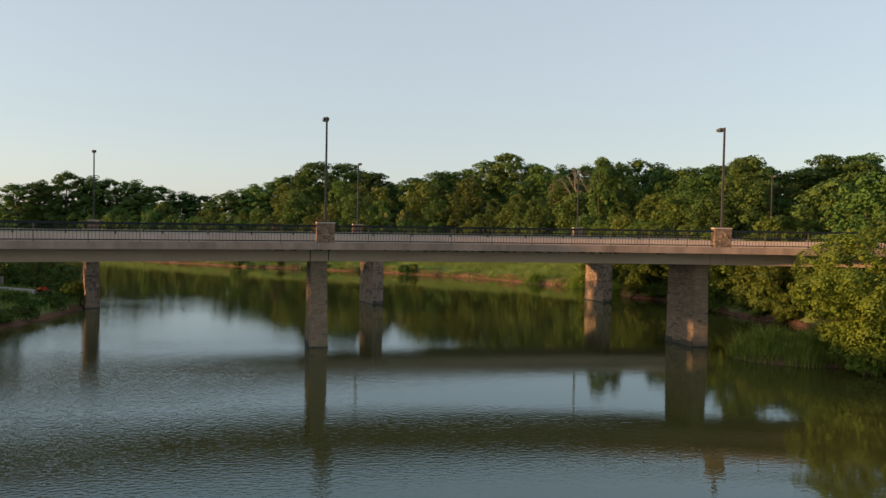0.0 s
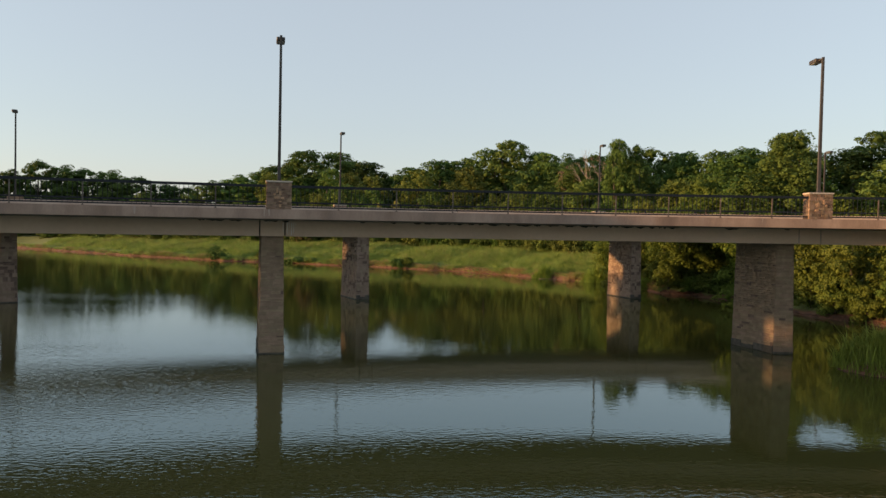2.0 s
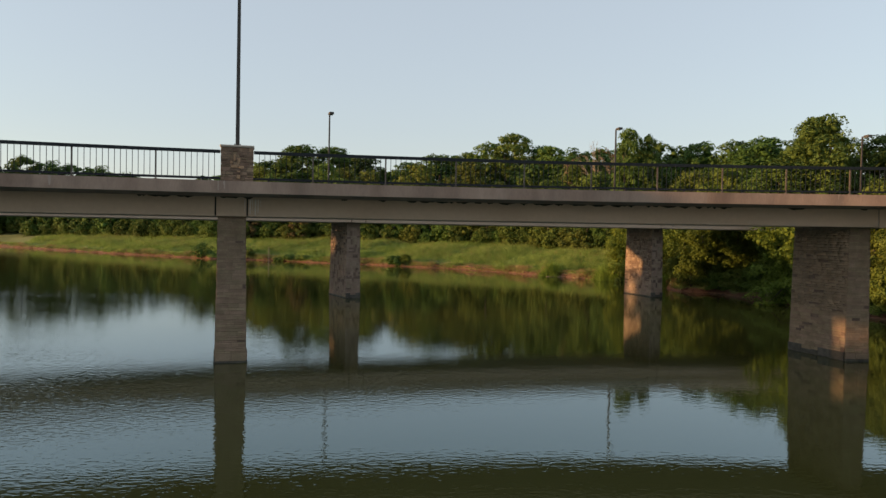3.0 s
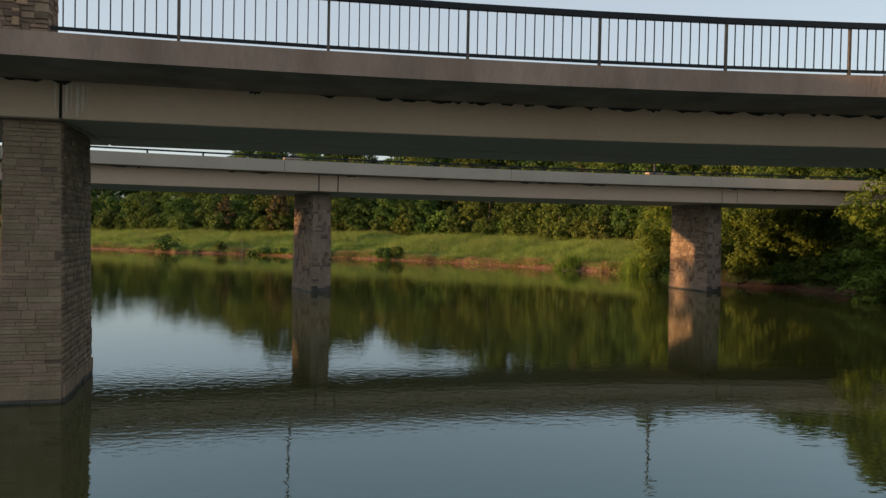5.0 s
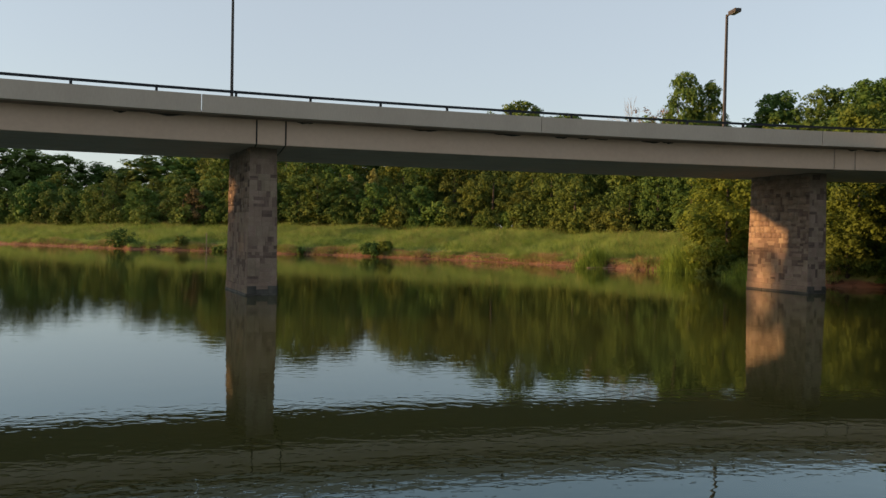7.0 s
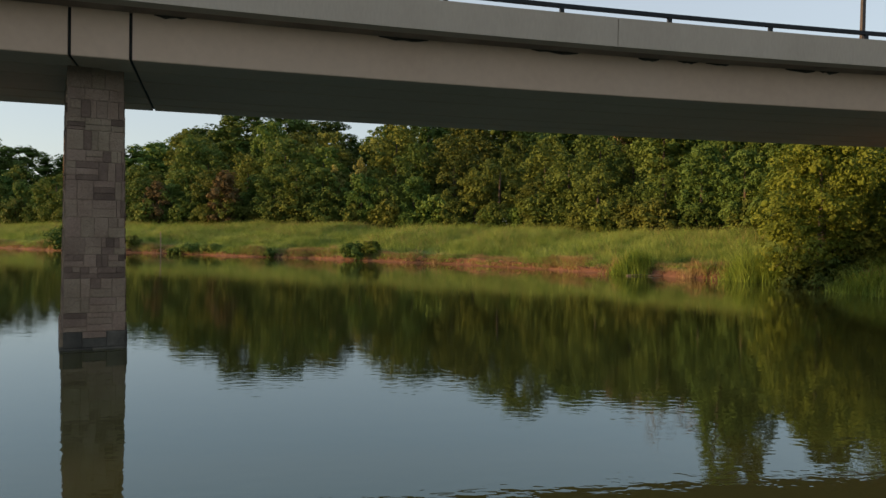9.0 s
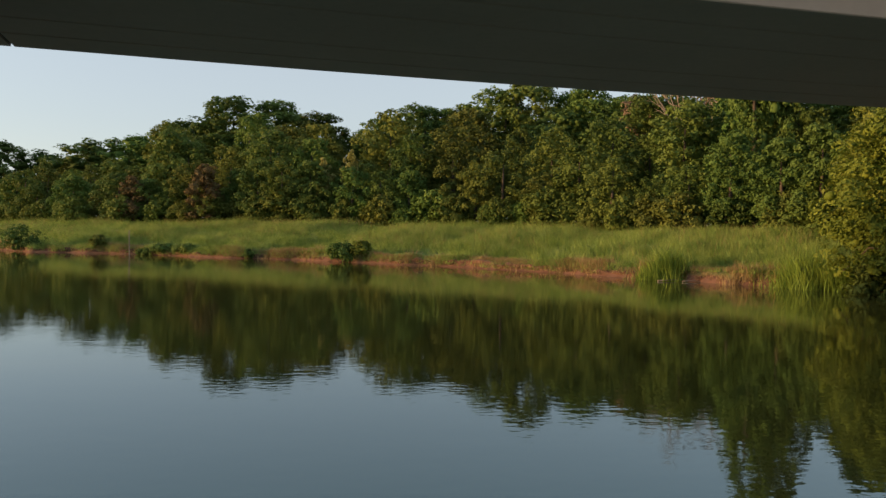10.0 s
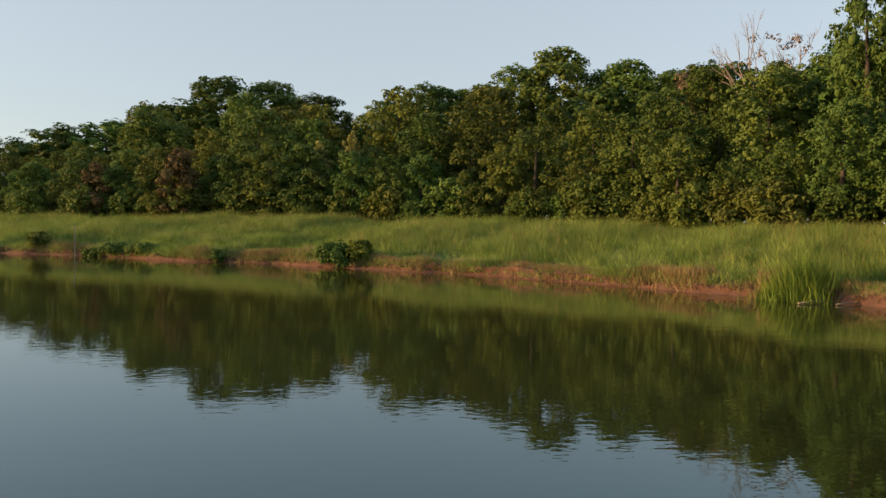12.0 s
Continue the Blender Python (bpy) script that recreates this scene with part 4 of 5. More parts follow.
KINDS = {
    "tall_a": tree("tree", "tall broad-crowned dark green tree in the river wood", "tree", 11, 24, 7.0, 3.0, 80, 2.0, 9000, 0.42, LEAF, "river wood trees", heart_size=0.6),
    "tall_b": tree("tree", "tall broad-crowned dark green tree in the river wood", "tree", 12, 22, 6.2, 2.5, 72, 1.85, 8400, 0.40, LEAF, "river wood trees", heart_size=0.6),
    "tall_c": tree("tree", "tall spreading green tree with an open crown", "tree", 13, 20, 5.6, 3.5, 66, 1.55, 11000, 0.32, LEAF_OLIVE, "river wood trees"),
    "tall_d": tree("tree", "tall broad-crowned dark green tree in the river wood", "tree", 25, 22, 6.0, 2.5, 84, 1.7, 20000, 0.31, LEAF, "river wood trees", heart_size=0.42),
    "far": tree("tree", "dark green tree at the far end of the wood", "tree", 26, 10, 3.8, 0.5, 50, 1.15, 4600, 0.36, LEAF, "wood edge trees", heart_size=0.6),
    "mid_a": tree("tree", "rounded olive-green tree at the wood's edge", "tree", 14, 12, 4.2, 0.8, 58, 1.2, 10000, 0.26, LEAF_OLIVE, "wood edge trees"),
    "mid_b": tree("tree", "rounded green tree at the wood's edge", "tree", 15, 11, 4.0, 0.7, 55, 1.15, 9600, 0.26, LEAF, "wood edge trees"),
    "low_a": tree("tree", "low bushy olive-green tree beside the meadow", "tree", 16, 8, 3.3, 0.5, 48, 0.95, 8600, 0.2, LEAF_OLIVE, "wood edge trees"),
    "low_b": tree("tree", "low bushy green tree beside the meadow", "tree", 17, 7.5, 3.2, 0.4, 46, 0.92, 8400, 0.2, LEAF, "wood edge trees"),
    "rust": tree("tree", "low tree with rusty brown leaves", "tree", 18, 8, 2.6, 0.8, 32, 0.95, 5600, 0.23, LEAF_RUST, "wood edge trees"),
    "gold": tree("tree", "small tree with pale yellow leaves", "tree", 19, 9, 2.2, 4.0, 18, 0.9, 2912, 0.25, LEAF_GOLD, "wood edge trees"),
    "under": tree("tree", "scrubby green undergrowth between the trees", "shrub", 22, 4, 2.6, 0.2, 25, 0.95, 2464, 0.27, LEAF_OLIVE, "undergrowth"),
    "bank": tree("tree", "leafy yellow-green tree overhanging the river bank", "tree", 20, 9, 4.2, 0.3, 73, 1.1, 14500, 0.21, LEAF_BANK, "bank trees"),
    "river": tree("tree", "large leafy yellow-green tree leaning over the reeds", "tree", 23, 11, 5.2, 1.2, 96, 1.15, 30000, 0.17, LEAF_BRIGHT, "bank trees", False, 0.3),
    "cove": tree("tree", "rounded yellow-green tree hanging down to the water of the cove", "tree", 27, 9.5, 4.2, 0.1, 84, 1.1, 20000, 0.19, LEAF_BRIGHT, "bank trees", False, 0.8),
    "pale": tree("tree", "tree with a thin withered pale-brown crown", "tree", 28, 18, 3.4, 10.0, 22, 1.0, 2200, 0.26, LEAF_PALE, "river wood trees"),
    "scrub": tree("tree", "leafy yellow-green scrub at the river's edge", "shrub", 24, 4, 2.4, 0.1, 29, 0.8, 5200, 0.19, LEAF_BANK, "bank scrub"),
    "bank_b": tree("tree", "leafy green tree on the river bank", "tree", 21, 8, 3.8, 0.2, 62, 1.05, 12000, 0.21, LEAF_BANK, "bank trees"),
}
SIZES = {"cove": 9.5, "pale": 18, "far": 10, "tall_d": 22, "river": 11, "scrub": 4, "under": 4, "tall_a": 24, "tall_b": 22, "tall_c": 20, "mid_a": 12, "mid_b": 11, "low_a": 8, "low_b": 7.5, "rust": 8, "gold": 9, "bank": 9, "bank_b": 8}
WIDTHS = {"cove": 4.2, "pale": 3.4, "far": 3.8, "tall_d": 6.0, "river": 5.2, "scrub": 2.4, "under": 2.6, "tall_a": 7.0, "tall_b": 6.2, "tall_c": 5.6, "mid_a": 4.2, "mid_b": 4.0, "low_a": 3.3, "low_b": 3.2, "rust": 2.6, "gold": 2.2, "bank": 4.2, "bank_b": 3.8}
used = set()
planted = random.Random(5)


def far_or(kind, x):
    return "far" if x < -38 else kind


def plant(kind, x, y, top=None, height=None, radius=None):
    """Sets a tree of a kind on the ground, to reach a height above the water."""
    z = float(land(x, y))
    h = height if height else top - z
    s = h / SIZES[kind]
    w = (radius / WIDTHS[kind]) if radius else s * planted.uniform(0.9, 1.15)
    m = pose(x, y, z - 0.05, 0, 0, planted.uniform(0, 360))
    src = KINDS[kind]
    if kind not in used:
        used.add(kind)
        ob = src
    else:
        ob = copy_thing(src, m)
    ob.matrix_basis = m @ Matrix.Diagonal((w, w, s, 1))
    return ob


# ---- the skyline of the river wood ----
def skyline(rows):
    """Tall trees: x, y, height of the top above the water, crown radius."""
    for i, (x, y, top, r) in enumerate(rows):
        plant("tall_d" if -15 < x < 58 and y < 230 or 58 <= x < 90 and y < 152 else ("tall_a", "tall_b")[i % 2], x, y, top + (0.9 if x > -15 else 0.2), radius=r * 1.25)


# far end of the wood
skyline([(-100.6, 240, 20, 7), (-95, 243, 21, 7), (-87, 243, 24.4, 6), (-81, 245.6, 23, 7), (-76, 247, 22.6, 7), (-69, 249, 22.2, 7), (-62, 251, 21, 7),
         (-53.6, 253.4, 19, 6.5), (-48.4, 254.5, 18.4, 6.5), (-35, 224, 18.3, 7), (-27, 224, 19.8, 7), (-30, 243, 21.5, 7)])
# behind the meadow
skyline([(-10, 226, 27.4, 8), (24, 207, 24, 5.5), (-19, 230, 23.8, 6.5), (-22, 232, 22.8, 6), (-2, 229, 27.4, 8), (7, 222, 24.4, 6), (12.5, 226, 20.8, 5),
         (16, 250, 23, 7), (19, 217, 22.8, 6), (28, 213, 24.6, 6), (34, 213, 25.4, 6), (-15, 243, 26.4, 7.5), (3, 240, 26.2, 7.5), (23, 240, 23.5, 7),
         (31, 236, 24.5, 7)])
# rise towards the right-hand bank
skyline([(43, 203, 29.2, 7.5), (60.5, 163, 21, 5), (38, 207, 27.4, 6.5), (50, 203, 26.6, 5), (49, 191, 25, 6), (52, 185, 22.4, 6), (50, 175, 20.5, 6),
         (51, 169, 20.0, 5), (57, 160, 19, 4.5), (64, 178, 22, 7), (45, 222, 25.5, 7), (56, 212, 24.5, 7), (62, 196, 22.5, 7)])
# behind the right-hand bank
skyline([(50, 146, 23, 3.0), (53.2, 145.7, 22.0, 2.6), (62.9, 146.3, 21.2, 4.5), (66.3, 141.5, 21, 4), (70, 139, 21.4, 4.5), (64, 117, 20.2, 4.2), (61, 125, 18.5, 5.5),
         (66, 133, 17.5, 6), (74, 150, 20.5, 7), (75.5, 113, 21.0, 5), (82, 114, 21.4, 5.4), (61, 210, 26.5, 6.5), (67, 210, 27.4, 7), (73.5, 211, 28, 7), (83, 210, 29.4, 7), (89, 209, 27.6, 7), (96, 211, 27, 7.5), (106, 210, 27.2, 8), (113, 208, 29, 8), (124, 210, 27.8, 8), (132, 208, 28, 8), (140, 206, 29, 8), (70, 112, 18.2, 6), (77, 108, 19.6, 5), (60, 110, 20.0, 4.5)])

# the wood's front edge, along the meadow
EDGE = [(-128, 266), (-95, 246), (-46, 209), (-24, 191), (-4, 183), (12, 175), (24, 168), (34, 159), (42, 148), (48, 137), (52, 126)]


def along(points, step, off, jitter):
    out, carry = [], 0.0
    for (ax, ay), (bx, by) in zip(points, points[1:]):
        run = math.hypot(bx - ax, by - ay)
        ux, uy = (bx - ax) / run, (by - ay) / run
        s = carry
        while s < run:
            j, k = planted.uniform(-jitter, jitter), planted.uniform(-jitter, jitter)
            out.append((ax + ux * s - uy * off + j, ay + uy * s + ux * off + k))
            s += step
        carry = s - run
    return out


def dip(x):
    """Lower growth where the wood opens behind the meadow."""
    return 0.64 if 8 < x < 18 else 0.74 if x < -18 else 1.0


for x, y in along(EDGE, 4.3, 0, 1.1):
    plant(far_or(planted.choice(("low_a", "low_a", "low_b", "mid_b")), x), x, y, height=planted.uniform(5.0, 9.2))
for x, y in along(EDGE, 6.4, 8, 1.8):
    plant(far_or(planted.choice(("mid_a", "mid_a", "mid_b", "tall_c")), x), x, y, height=planted.uniform(10.5, 14.5) * dip(x))
for x, y in along(EDGE, 11.0, 18, 2.5):
    plant(far_or(planted.choice(("mid_a", "tall_c")), x), x, y, height=planted.uniform(13.5, 18.0) * dip(x))
for x, y in [p for p in along(EDGE, 11.0, 28, 3.0) if p[0] > -30]:
    plant(far_or(planted.choice(("tall_c", "tall_a")), x), x, y, height=planted.uniform(16.0, 19.5) * dip(x), radius=planted.uniform(5.5, 7.0))
for x, y in along(EDGE, 4.0, -1.0, 1.0):
    plant("under", x, y, height=planted.uniform(2.8, 4.6))
plant("mid_b", 46.0, 152.5, height=13)
plant("mid_b", 48.6, 155.0, height=13.5)
plant("pale", 48.4, 170.5, 20.8, radius=3.0)
plant("rust", -6.5, 182, height=8.5)
plant("rust", -17, 187, height=7.0)
plant("gold", 12.5, 176.5, height=9.8, radius=1.5)
plant("gold", 9.0, 179, height=9.0, radius=1.6)

# trees on the right-hand bank and its point
POINT_TREES = (("river", 36.0, 51.7, 10.7, 5.9), ("bank_b", 44.0, 48.0, 8.2, 4.4), ("bank_b", 52, 46, 8, 4.5), ("bank_b", 45.5, 42, 8, 4), ("mid_a", 56, 40, 9, 5))
HEDGE_TREES = (("bank", 47.6, 70, 7.4, 3.4), ("bank_b", 48.4, 74.5, 7.8, 3.4), ("bank", 46.6, 79.5, 7.2, 3.2), ("bank_b", 47.0, 84, 7.6, 3.4), ("cove", 44.0, 89.0, 9.4, 4.7), ("bank", 50.5, 86, 9.0, 4.4), ("bank_b", 45.6, 94.5, 5.2, 3.0), ("mid_b", 55, 70, 12, 5), ("mid_b", 56, 78, 12, 5), ("mid_b", 57, 86, 12, 5), ("mid_b", 63, 68, 12, 5), ("mid_b", 66, 77, 14, 6), ("mid_b", 67, 85, 13, 5))
COVE_TREES = (("bank_b", 46.0, 103.5, 6.2, 3.4), ("bank_b", 43.0, 104.8, 5.6, 3.0), ("cove", 40.1, 116.6, 9.3, 4.3), ("bank_b", 44.8, 114.2, 8.5, 3.8), ("bank_b", 43.0, 109.4, 6.6, 3.2), ("bank_b", 50, 107, 7.5, 3.5), ("bank_b", 46, 110, 8.5, 4), ("mid_a", 55, 110, 12, 5), ("bank", 52, 117, 12, 4.6), ("bank", 47.5, 127, 10, 4.2))
for kind, x, y, h, r in POINT_TREES + HEDGE_TREES + COVE_TREES:
    plant(kind, x, y, height=h, radius=r)
for x, y, h, r in ((46.9, 73.2, 3.6, 2.3), (46.0, 76.6, 3.2, 2.0), (45.1, 79.4, 3.4, 2.2), (45.0, 82.6, 3.0, 2.0), (45.4, 85.4, 3.4, 2.2), (45.4, 93.4, 2.8, 2.1), (44.2, 96.2, 2.6, 2.2), (43.4, 98.4, 2.2, 2.0), (42.6, 100.6, 2.0, 1.9),
                   (40.6, 102.8, 2.8, 2.0), (41.0, 104.6, 2.4, 1.8), (41.4, 108.4, 2.8, 2.0), (48.2, 68.4, 3.6, 2.4), (44.0, 60.4, 2.6, 2.0), (41.6, 114.6, 2.6, 1.9)):
    plant("scrub", x, y, height=h, radius=r)
# unseen left-bank trees, added to keep the low sun off the nearer piers
for kind, x, y, h in (("mid_b", -42, 64.2, 9.5), ("low_b", -45, 68.5, 7.0), ("mid_b", -46.5, 94.0, 11.0)):
    plant(kind, x, y, height=h)
# dark trees on the left-hand point; unseen ones added to shade piers and bank
for kind, x, y, h in (("low_b", -33.5, 102.0, 5.5), ("mid_b", -39, 107, 7.5), ("low_b", -45, 110.5, 7.5), ("mid_b", -52, 114, 9), ("low_b", -62, 119, 8), ("mid_b", -47.0, 85.5, 9), ("mid_b", -44.0, 91.6, 9.5), ("mid_a", -47.5, 91.8, 10.5), ("low_b", -40.5, 100, 8), ("mid_b", -55, 105, 11), ("mid_a", -59, 111, 12)):
    plant(kind, x, y, height=h)


def tufts(name, x, y, tall, blades, wide, mat, label, seed, spread=0.25, category="grass", bent=True):
    """Many tufts of leaning blades on the ground, as one mass; bent blades have a knee, the finest are plain slivers."""
    rng = np.random.default_rng(seed)
    n = len(x)
    z = np.maximum(land(x, y), -0.3) - 0.03
    px, py, pz = np.repeat(x, blades), np.repeat(y, blades), np.repeat(z, blades)
    k = n * blades
    h = np.repeat(np.broadcast_to(tall, n), blades) * rng.uniform(0.45, 1.15, k)
    px, py = px + rng.normal(0, spread, k), py + rng.normal(0, spread, k)
    u = rng.uniform(0, 2 * np.pi, k)
    bend = h * rng.uniform(0.25, 0.95, k)
    w = wide * rng.uniform(0.6, 1.3, k)
    dx, dy = np.cos(u), np.sin(u)
    turn = rng.uniform(0, 2 * np.pi, k)
    sx, sy = (-dy * w / 2, dx * w / 2) if bent else (np.cos(turn) * w / 2, np.sin(turn) * w / 2)
    foot = [np.stack([px - sx, py - sy, pz], -1), np.stack([px + sx, py + sy, pz], -1)]
    tip = np.stack([px + dx * bend, py + dy * bend, pz + h * 0.97], -1)
    if bent:
        knee = [np.stack([px + dx * bend * 0.35 + q * sx, py + dy * bend * 0.35 + q * sy, pz + h * 0.62], -1) for q in (0.7, -0.7)]
        v = np.stack(foot + knee + [tip], 1).reshape(-1, 3)
        i = np.arange(k)[:, None] * 5
        f = np.concatenate([i + (0, 1, 2), i + (0, 2, 3), i + (3, 2, 4)])
    else:
        v = np.stack(foot + [tip], 1).reshape(-1, 3)
        f = np.arange(k * 3).reshape(-1, 3)
    return tagged(sheet(name, v, f, mat), label, category, kind="stuff")


def scatter(seed, count, x0, x1, y0, y1, keep):
    rng = np.random.default_rng(seed)
    x, y = rng.uniform(x0, x1, count), rng.uniform(y0, y1, count)
    ok = keep(x, y, edge(x, y), rng.random(count))
    return x[ok], y[ok]


# meadow on the far bank
def swell(x, y):
    """Clumps of taller growth."""
    return np.clip(rough(x * 0.45 + 2, y * 0.6) + 0.5 * rough(x * 1.3, y * 1.1 + 4) + 0.25, 0, 1)


gx1, gy1 = scatter(1, 210000, -75, 46, 118, 226, lambda x, y, d, r: (d > 0.4) & (d < 25) & (r < np.clip(1.3 - d / 26, 0.3, 1) * np.clip(1.25 - np.abs(x - 15) / 110, 0.3, 1) * (0.6 + 0.5 * swell(x, y))))
gx8, gy8 = scatter(15, 2600, 30, 43, 117, 131, lambda x, y, d, r: (d > 0.5) & (d < 9))
gx1, gy1 = np.concatenate([gx1, gx8]), np.concatenate([gy1, gy8])
inner = np.clip((edge(gx1, gy1) - 3.2 - 0.8 * rough(gx1 * 0.8, gy1)) / 1.2, 0, 1)
tufts("meadow_grass", gx1, gy1, 0.26 + 0.14 * swell(gx1 * 2, gy1 * 2) + inner * (0.3 + 0.55 * swell(gx1, gy1) + 0.45 * swell(gx1 * 3.1, gy1 * 3.1)), 11, 0.034, GRASS, "tall green meadow grass along the far bank", 2, 0.32, bent=False)
# taller dark weeds standing in patches in the meadow
gx9, gy9 = scatter(17, 26000, -60, 44, 120, 205, lambda x, y, d, r: (d > 3.5) & (d < 22) & (rough(x * 0.62 + 9, y * 0.85) + 0.35 * rough(x * 1.9, y * 2.1) > 0.22))
tufts("tall_weeds", gx9, gy9, 0.75 + 0.5 * swell(gx9 * 3, gy9 * 3), 10, 0.05, REED_DARK, "dark green weeds in patches among the meadow grass", 18, 0.3, bent=False)


def lip_points(seed, count, first, last, low, high):
    """Random places along a stretch of the river's edge, low to high metres inland."""
    rng = np.random.default_rng(seed)
    pts = np.array(SHORE[first:last + 1], float)
    seg = pts[1:] - pts[:-1]
    run = np.hypot(seg[:, 0], seg[:, 1])
    reach = np.clip(1.2 - np.abs(pts[:-1, 0] - 15) / 80, 0.2, 1) * run
    k = rng.choice(len(run), count, p=reach / reach.sum())
    p = pts[k] + seg[k] * rng.random(count)[:, None]
    n = np.stack([-seg[k, 1], seg[k, 0]], 1) / run[k][:, None]
    p = p + n * rng.uniform(low - 0.6, high + 0.6, count)[:, None]
    d = edge(p[:, 0], p[:, 1])
    ok = (d > low) & (d < high)
    return p[ok, 0], p[ok, 1], rng.random(count)[ok]


gx2, gy2, gr = lip_points(3, 20000, 2, 16, 0.12, 2.2)
ok = rough(gx2 * 0.9, gy2 * 0.9) + 0.8 * (gr - 0.5) + 0.7 * np.clip((gx2 - 4) / -12, 0, 1) > -0.3
tufts("edge_grass", gx2[ok], gy2[ok], 0.34 + 0.5 * np.clip(rough(gx2[ok] * 1.6, gy2[ok] * 1.6) + 0.35, 0, 1), 11, 0.032, GRASS, "rough grass hanging over the clay edge", 4, 0.2, bent=False)
gx3, gy3, gr = lip_points(5, 16000, 2, 16, 0.1, 1.5)
ok = rough(gx3 * 1.1 + 3, gy3 * 1.1) + 0.6 * (gr - 0.5) > -0.28
tufts("dry_grass", gx3[ok], gy3[ok], 0.42 + 0.5 * np.clip(rough(gx3[ok] * 1.1 + 3, gy3[ok] * 1.1), 0, 1), 11, 0.03, DRY, "dry reddish grass tufts along the clay edge", 6, 0.16, bent=False)
gx7, gy7 = scatter(13, 26000, -70, 46, 122, 215, lambda x, y, d, r: (d > 5) & (d < 25) & (swell(x, y) > 0.15))
tufts("seed_grass", gx7, gy7, 1.25, 5, 0.026, DRY, "pale seed heads standing above the meadow", 14, bent=False)
# right-hand bank and point
gx4, gy4 = scatter(7, 12000, 28, 62, 40, 124, lambda x, y, d, r: (d > 0.7) & (d < 5))
tufts("bank_grass", gx4, gy4, 0.45, 4, 0.05, GRASS, "green grass on the wooded bank", 8)
gx5, gy5 = scatter(9, 3800, 29, 41, 52.0, 62, lambda x, y, d, r: (d > -0.1) & (d < 3.2) & (x < 39))
tufts("reeds", gx5, gy5, 0.9 + 1.1 * np.clip(rough(gx5 * 2.3, gy5 * 2.3) + 0.35, 0, 1), 5, 0.06, REED, "tall green reeds on the low point", 10, 0.2, "reeds")
# left-hand point
gx6, gy6 = scatter(11, 11000, -60, -25, 66, 112, lambda x, y, d, r: (d > 0.2) & (d < 14) & ((np.abs(y - 91.8) > 2.8) | (x > -31.6)) & ((np.abs(x + 41) > 2.8) | (y > 93)))
tufts("bank_grass", gx6, gy6, 0.6, 4, 0.08, GRASS, "shaded green grass on the left-hand point", 12)


def clump(x, y, n, spread, tall, seed, mat=REED_DARK, label="clump of tall reeds at the water's edge", wide=0.06):
    rng = np.random.default_rng(seed)
    cx, cy = x + rng.normal(0, spread, n), y + rng.normal(0, spread * 0.7, n)
    tall = tall * rng.uniform(0.55, 1.15, n) * np.clip(1.15 - 0.28 * np.hypot(cx - x, cy - y) / spread, 0.35, 1)
    return tufts("reed_clump", cx, cy, tall, 8 if mat is REED_DARK else 5, wide * 0.75, mat, label, seed, 0.18, "reeds")


clump(31.9, 126.6, 260, 0.8, 1.95, 21, wide=0.045)
clump(37.4, 120.3, 300, 0.9, 2.0, 22, wide=0.05)
clump(39.2, 110.6, 320, 1.1, 2.0, 23, wide=0.05)
clump(39.0, 108.2, 260, 0.9, 1.8, 26, wide=0.05)
clump(38.6, 119.2, 220, 0.7, 1.9, 24, wide=0.05)
for i, (x, y, n, s, h) in enumerate(((31.4, 128.2, 70, 0.55, 0.95), (29.6, 131.0, 60, 0.5, 0.8), (27.6, 133.6, 60, 0.5, 0.85), (25.0, 136.8, 55, 0.5, 0.7), (22.8, 139.8, 50, 0.4, 0.75), (19.4, 142.6, 55, 0.5, 0.8),
                                      (17.2, 144.3, 70, 0.6, 0.95), (9.6, 150.6, 50, 0.5, 0.8), (4.4, 153.2, 50, 0.5, 0.8), (34.9, 123.0, 70, 0.6, 0.9), (36.2, 122.6, 80, 0.7, 0.8), (37.6, 121.6, 60, 0.6, 0.8))):
    clump(x, y, n, s, h, 60 + i, DRY, "tussock of dry brown grass on the clay edge", 0.045)


# withered fringe and green sprigs that hang over the clay in uneven clumps
gx9, gy9 = scatter(31, 130000, -50, 40, 118, 190, lambda x, y, d, r: (d > -0.1) & (d < 0.75) & (r < np.clip(1.6 * rough(x * 1.1 + 3, y * 1.1) + 0.15, 0, 1)))
tufts("dry_grass", gx9, gy9, 0.3 + 0.3 * swell(gx9 * 2.4, gy9 * 2.4), 6, 0.035, DRY, "withered brown grass hanging over the clay edge", 32, 0.15, bent=False)
gx10, gy10 = scatter(33, 80000, -60, 40, 118, 200, lambda x, y, d, r: (d > 0.1) & (d < 1.0) & (r < np.clip(2.0 * rough(x * 0.7 + 9, y * 0.7 + 1) - 0.05, 0, 1)))
tufts("bank_grass", gx10, gy10, 0.35 + 0.4 * swell(gx10 * 2.0, gy10 * 2.0), 6, 0.04, REED_DARK, "green grass hanging over the clay edge", 34, 0.15, bent=False)


def shrub(x, y, height, radius, seed, mat=LEAF, label="dense dark green shrub on the bank edge"):
    rng = np.random.default_rng(seed)
    t = thing("shrub", label, "shrub", (x, y, float(land(x, y)) - 0.1), group="bank shrubs")
    bm = bmesh.new()
    c, r = lobes(rng, height, radius, 0.15, 14, radius * 0.45)
    for i in range(5):
        p = Vector(c[i])
        tube(bm, [(0, 0, 0), p * 0.5 + Vector((0, 0, 0.1)), p], (0.05, 0.03, 0.01), 5)
    part("stem", bm, BARK, t)
    v, f = leaves(rng, c, r, 1700, 0.2, three=False)
    sheet("foliage", v, f, mat, t)
    return t


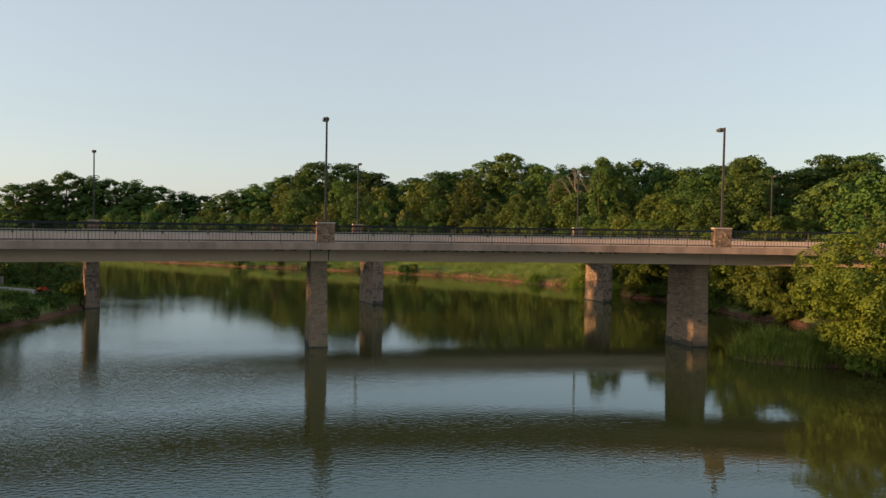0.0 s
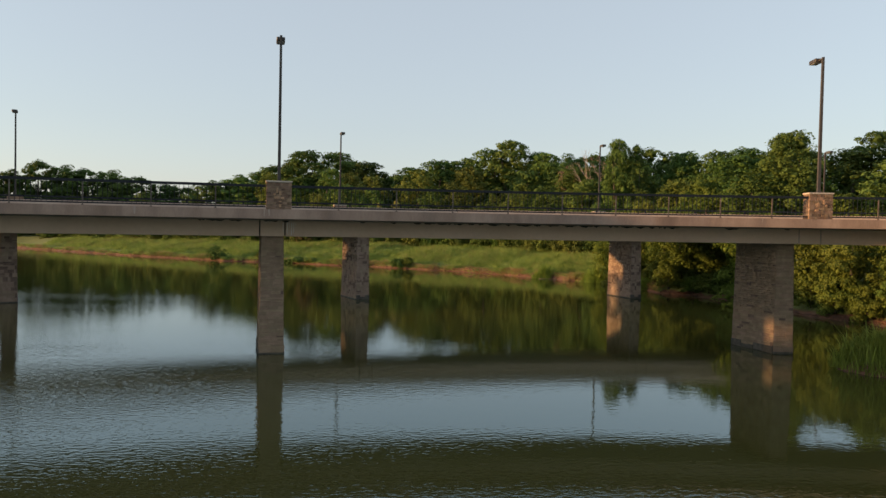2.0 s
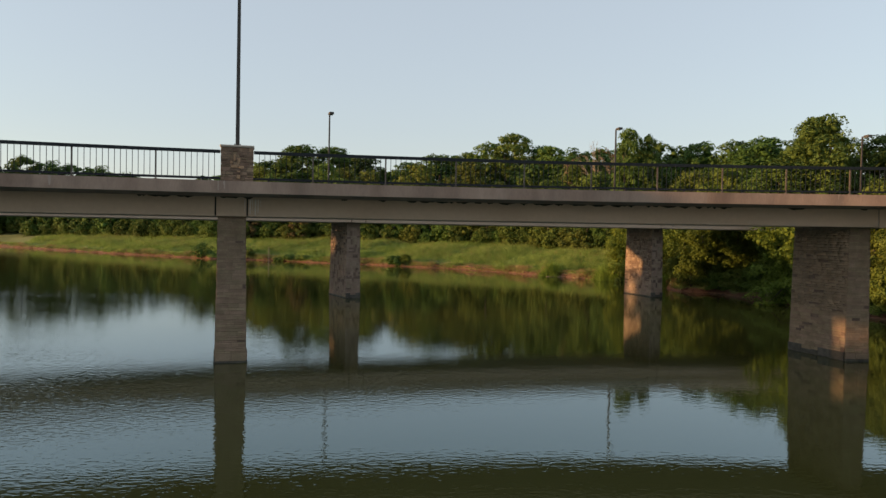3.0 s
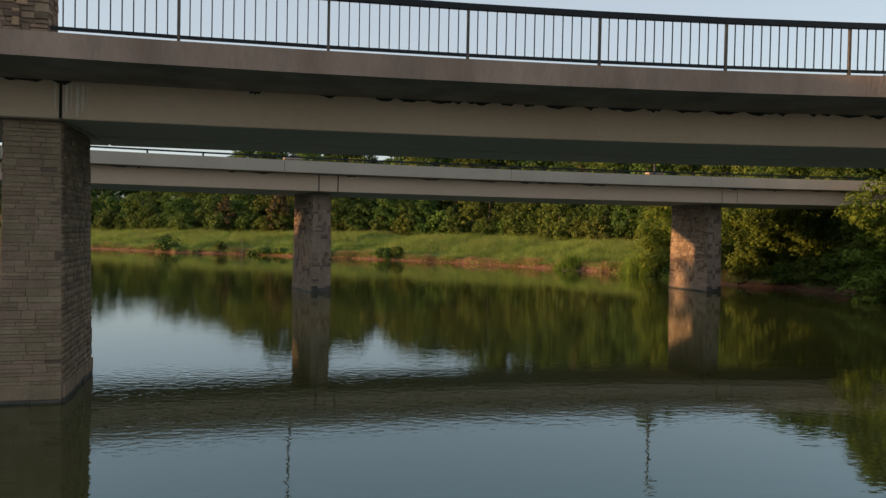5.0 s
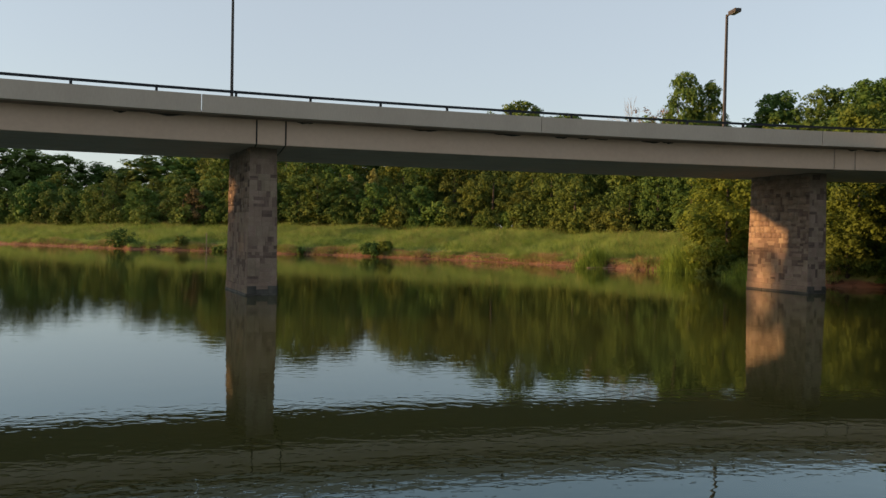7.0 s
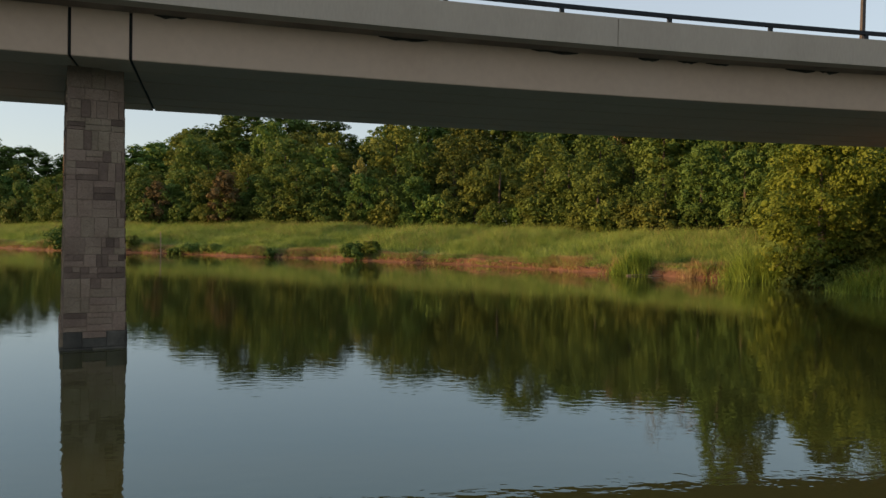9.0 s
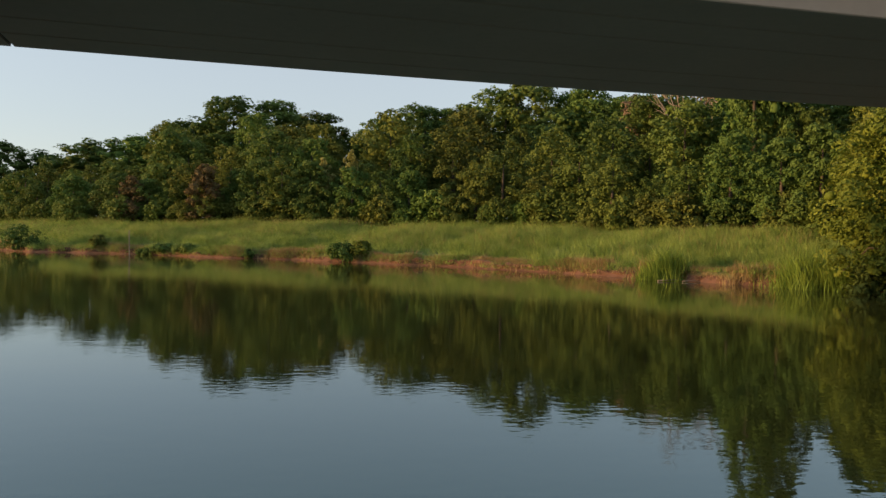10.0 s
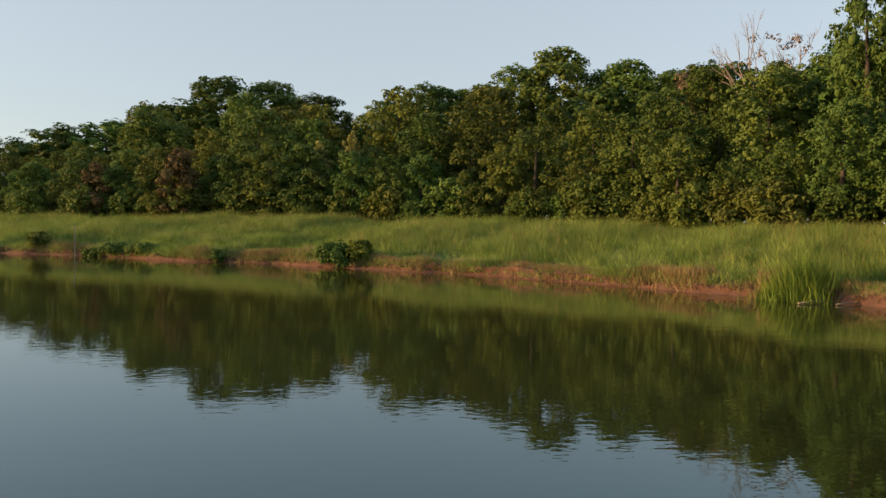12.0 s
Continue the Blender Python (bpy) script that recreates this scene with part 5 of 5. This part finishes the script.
shrub(38.7, 116.9, 2.4, 1.9, 51, LEAF, "dark leafy shrub hanging over the water")
shrub(39.2, 114.4, 2.2, 1.9, 52, LEAF, "dark leafy shrub hanging over the water")
shrub(11.5, 148.1, 2.0, 1.6, 31)
shrub(13.3, 147.6, 1.3, 1.1, 32, LEAF_BRIGHT, "low yellow-green shrub on the bank edge")
shrub(-22.8, 166.4, 2.8, 2.5, 33)
shrub(-4.0, 158.0, 0.9, 1.3, 34, LEAF_OLIVE)
shrub(-6.6, 159.6, 0.8, 1.4, 48, LEAF_OLIVE)
shrub(-8.4, 160.6, 0.8, 1.2, 49)
shrub(2.6, 153.6, 1.0, 0.7, 35)
shrub(-14.0, 163.6, 1.2, 1.2, 36, LEAF_OLIVE)
shrub(-32.8, 93.6, 1.1, 0.9, 37, LEAF_RED, "low shrub with orange-red leaves beside the path")
shrub(-27.9, 89.0, 2.2, 1.5, 38)
shrub(-28.0, 79.5, 0.7, 1.3, 39)
shrub(-27.8, 84.6, 0.9, 1.2, 40)
shrub(-29.6, 92.6, 1.7, 1.1, 41)
shrub(-28.6, 91.0, 1.1, 1.3, 42, LEAF_OLIVE)
shrub(-27.4, 76.2, 0.9, 1.4, 43, LEAF_OLIVE)
shrub(-27.2, 82.2, 0.9, 1.4, 44, LEAF_OLIVE)
shrub(-29.4, 86.0, 0.6, 1.6, 45)
shrub(-27.9, 72.8, 0.9, 1.5, 46, LEAF_OLIVE)
shrub(-30.2, 81.0, 0.6, 1.6, 47, LEAF_OLIVE)


# ---- small things ----
def dead_tree(x, y, height, seed):
    """A bleached bare tree with a few withered sprays."""
    rng = np.random.default_rng(seed)
    t = thing("dead_tree", "bleached dead tree with bare twisting branches", "tree", (x, y, float(land(x, y))))
    bm = bmesh.new()

    def branch(p, d, length, radius, depth):
        q = p + d * length
        mid = p.lerp(q, 0.5) + Vector(rng.normal(0, 0.06 * length, 3))
        tube(bm, [p, mid, q], (radius, radius * 0.75, radius * 0.5), 5)
        if depth:
            for _ in range(3):
                e = (d + Vector(rng.normal(0, 0.26, 3)) + Vector((-0.06, 0, 0.12))).normalized()
                branch(q if depth == 4 or rng.random() < 0.6 else mid, e, length * (0.3 if depth == 4 else rng.uniform(0.5, 0.75)), radius * 0.5, depth - 1)

    branch(Vector((0, 0, -0.3)), Vector((-0.1, 0, 1)).normalized(), height * 0.62, 0.24, 4)
    part("trunk", bm, DEADWOOD, t)
    c = [(rng.uniform(-2.2, 1.2), rng.uniform(-1.5, 1.5), height * rng.uniform(0.72, 0.97)) for _ in range(9)]
    v, f = leaves(rng, c, [0.55] * 9, 300, 0.2, three=False)
    sheet("withered_leaves", v, f, LEAF_PALE, t)


dead_tree(51.8, 162.5, 19.6, 53)
dead_tree(55.4, 163.0, 19.2, 54)


def log(x, y, turn, length, radius, label):
    bm = bmesh.new()
    tube(bm, [(-length / 2, 0, 0.02), (-length * 0.1, 0.05, 0.06), (length / 2, -0.03, 0.03)], (radius, radius * 0.9, radius * 0.6), 8)
    tube(bm, [(length * 0.1, 0, 0.04), (length * 0.25, 0.18, 0.16)], (radius * 0.4, radius * 0.15), 6)
    ob = part("driftwood_log", bm, DEADWOOD, None, smooth=True)
    ob.matrix_basis = pose(x, y, 0.03, 0, 0, turn)
    tagged(ob, label, "log", "driftwood")


log(32.2, 125.6, 20, 3.0, 0.04, "pale driftwood pole lying at the water's edge")
log(32.9, 124.9, 14, 1.4, 0.025, "pale driftwood pole lying at the water's edge")
log(30.5, 132.7, 160, 1.3, 0.14, "dark stranded log on the clay bank")
log(21.4, 140.9, 170, 1.0, 0.1, "small stranded log on the clay bank")
stake = boxed((0.09, 0.09, 3.6), (0, 0, 0.7), 0.01)
stake = part("stake", stake, DEADWOOD)
stake.matrix_basis = pose(-10.3, 161.4, 0, 1.5, -1, 20)
tagged(stake, "weathered wooden stake standing at the water's edge", "stake")


def strip(name, points, width, mat, label, lift=0.05):
    """A paved way laid over the ground."""
    bm = bmesh.new()
    rows = []
    for i, (x, y) in enumerate(points):
        (ax, ay), (bx, by) = points[max(i - 1, 0)], points[min(i + 1, len(points) - 1)]
        q = math.hypot(bx - ax, by - ay)
        nx, ny = -(by - ay) / q, (bx - ax) / q
        z = float(land(x, y)) + lift
        rows.append([bm.verts.new((x + nx * w, y + ny * w, z + dz)) for w, dz in ((-width / 2, 0.1), (width / 2, 0.1), (width / 2, -0.5), (-width / 2, -0.5))])
    for r0, r1 in zip(rows, rows[1:]):
        for k in range(4):
            bm.faces.new((r0[k], r0[(k + 1) % 4], r1[(k + 1) % 4], r1[k]))
    bm.faces.new(rows[0][::-1])
    bm.faces.new(rows[-1])
    bmesh.ops.recalc_face_normals(bm, faces=bm.faces)
    ob = part(name, bm, mat)
    return tagged(ob, label, "path", kind="structure")


strip("pavement", [(-32.2, 91.6), (-35, 92.3), (-37.6, 92.0), (-39.6, 90.4), (-40.8, 87.5), (-41.6, 82), (-42.5, 74)], 4.8, PAVING, "pale concrete path on the left-hand bank")
wall = part("retaining_wall", boxed((2.4, 0.4, 1.5), (0, 0, 0.5), 0.03), CONCRETE)
wall.matrix_basis = pose(-39.6, 96.4, float(land(-39.6, 96.4)), 0, 0, 10)
tagged(wall, "low grey concrete wall beside the path", "wall")
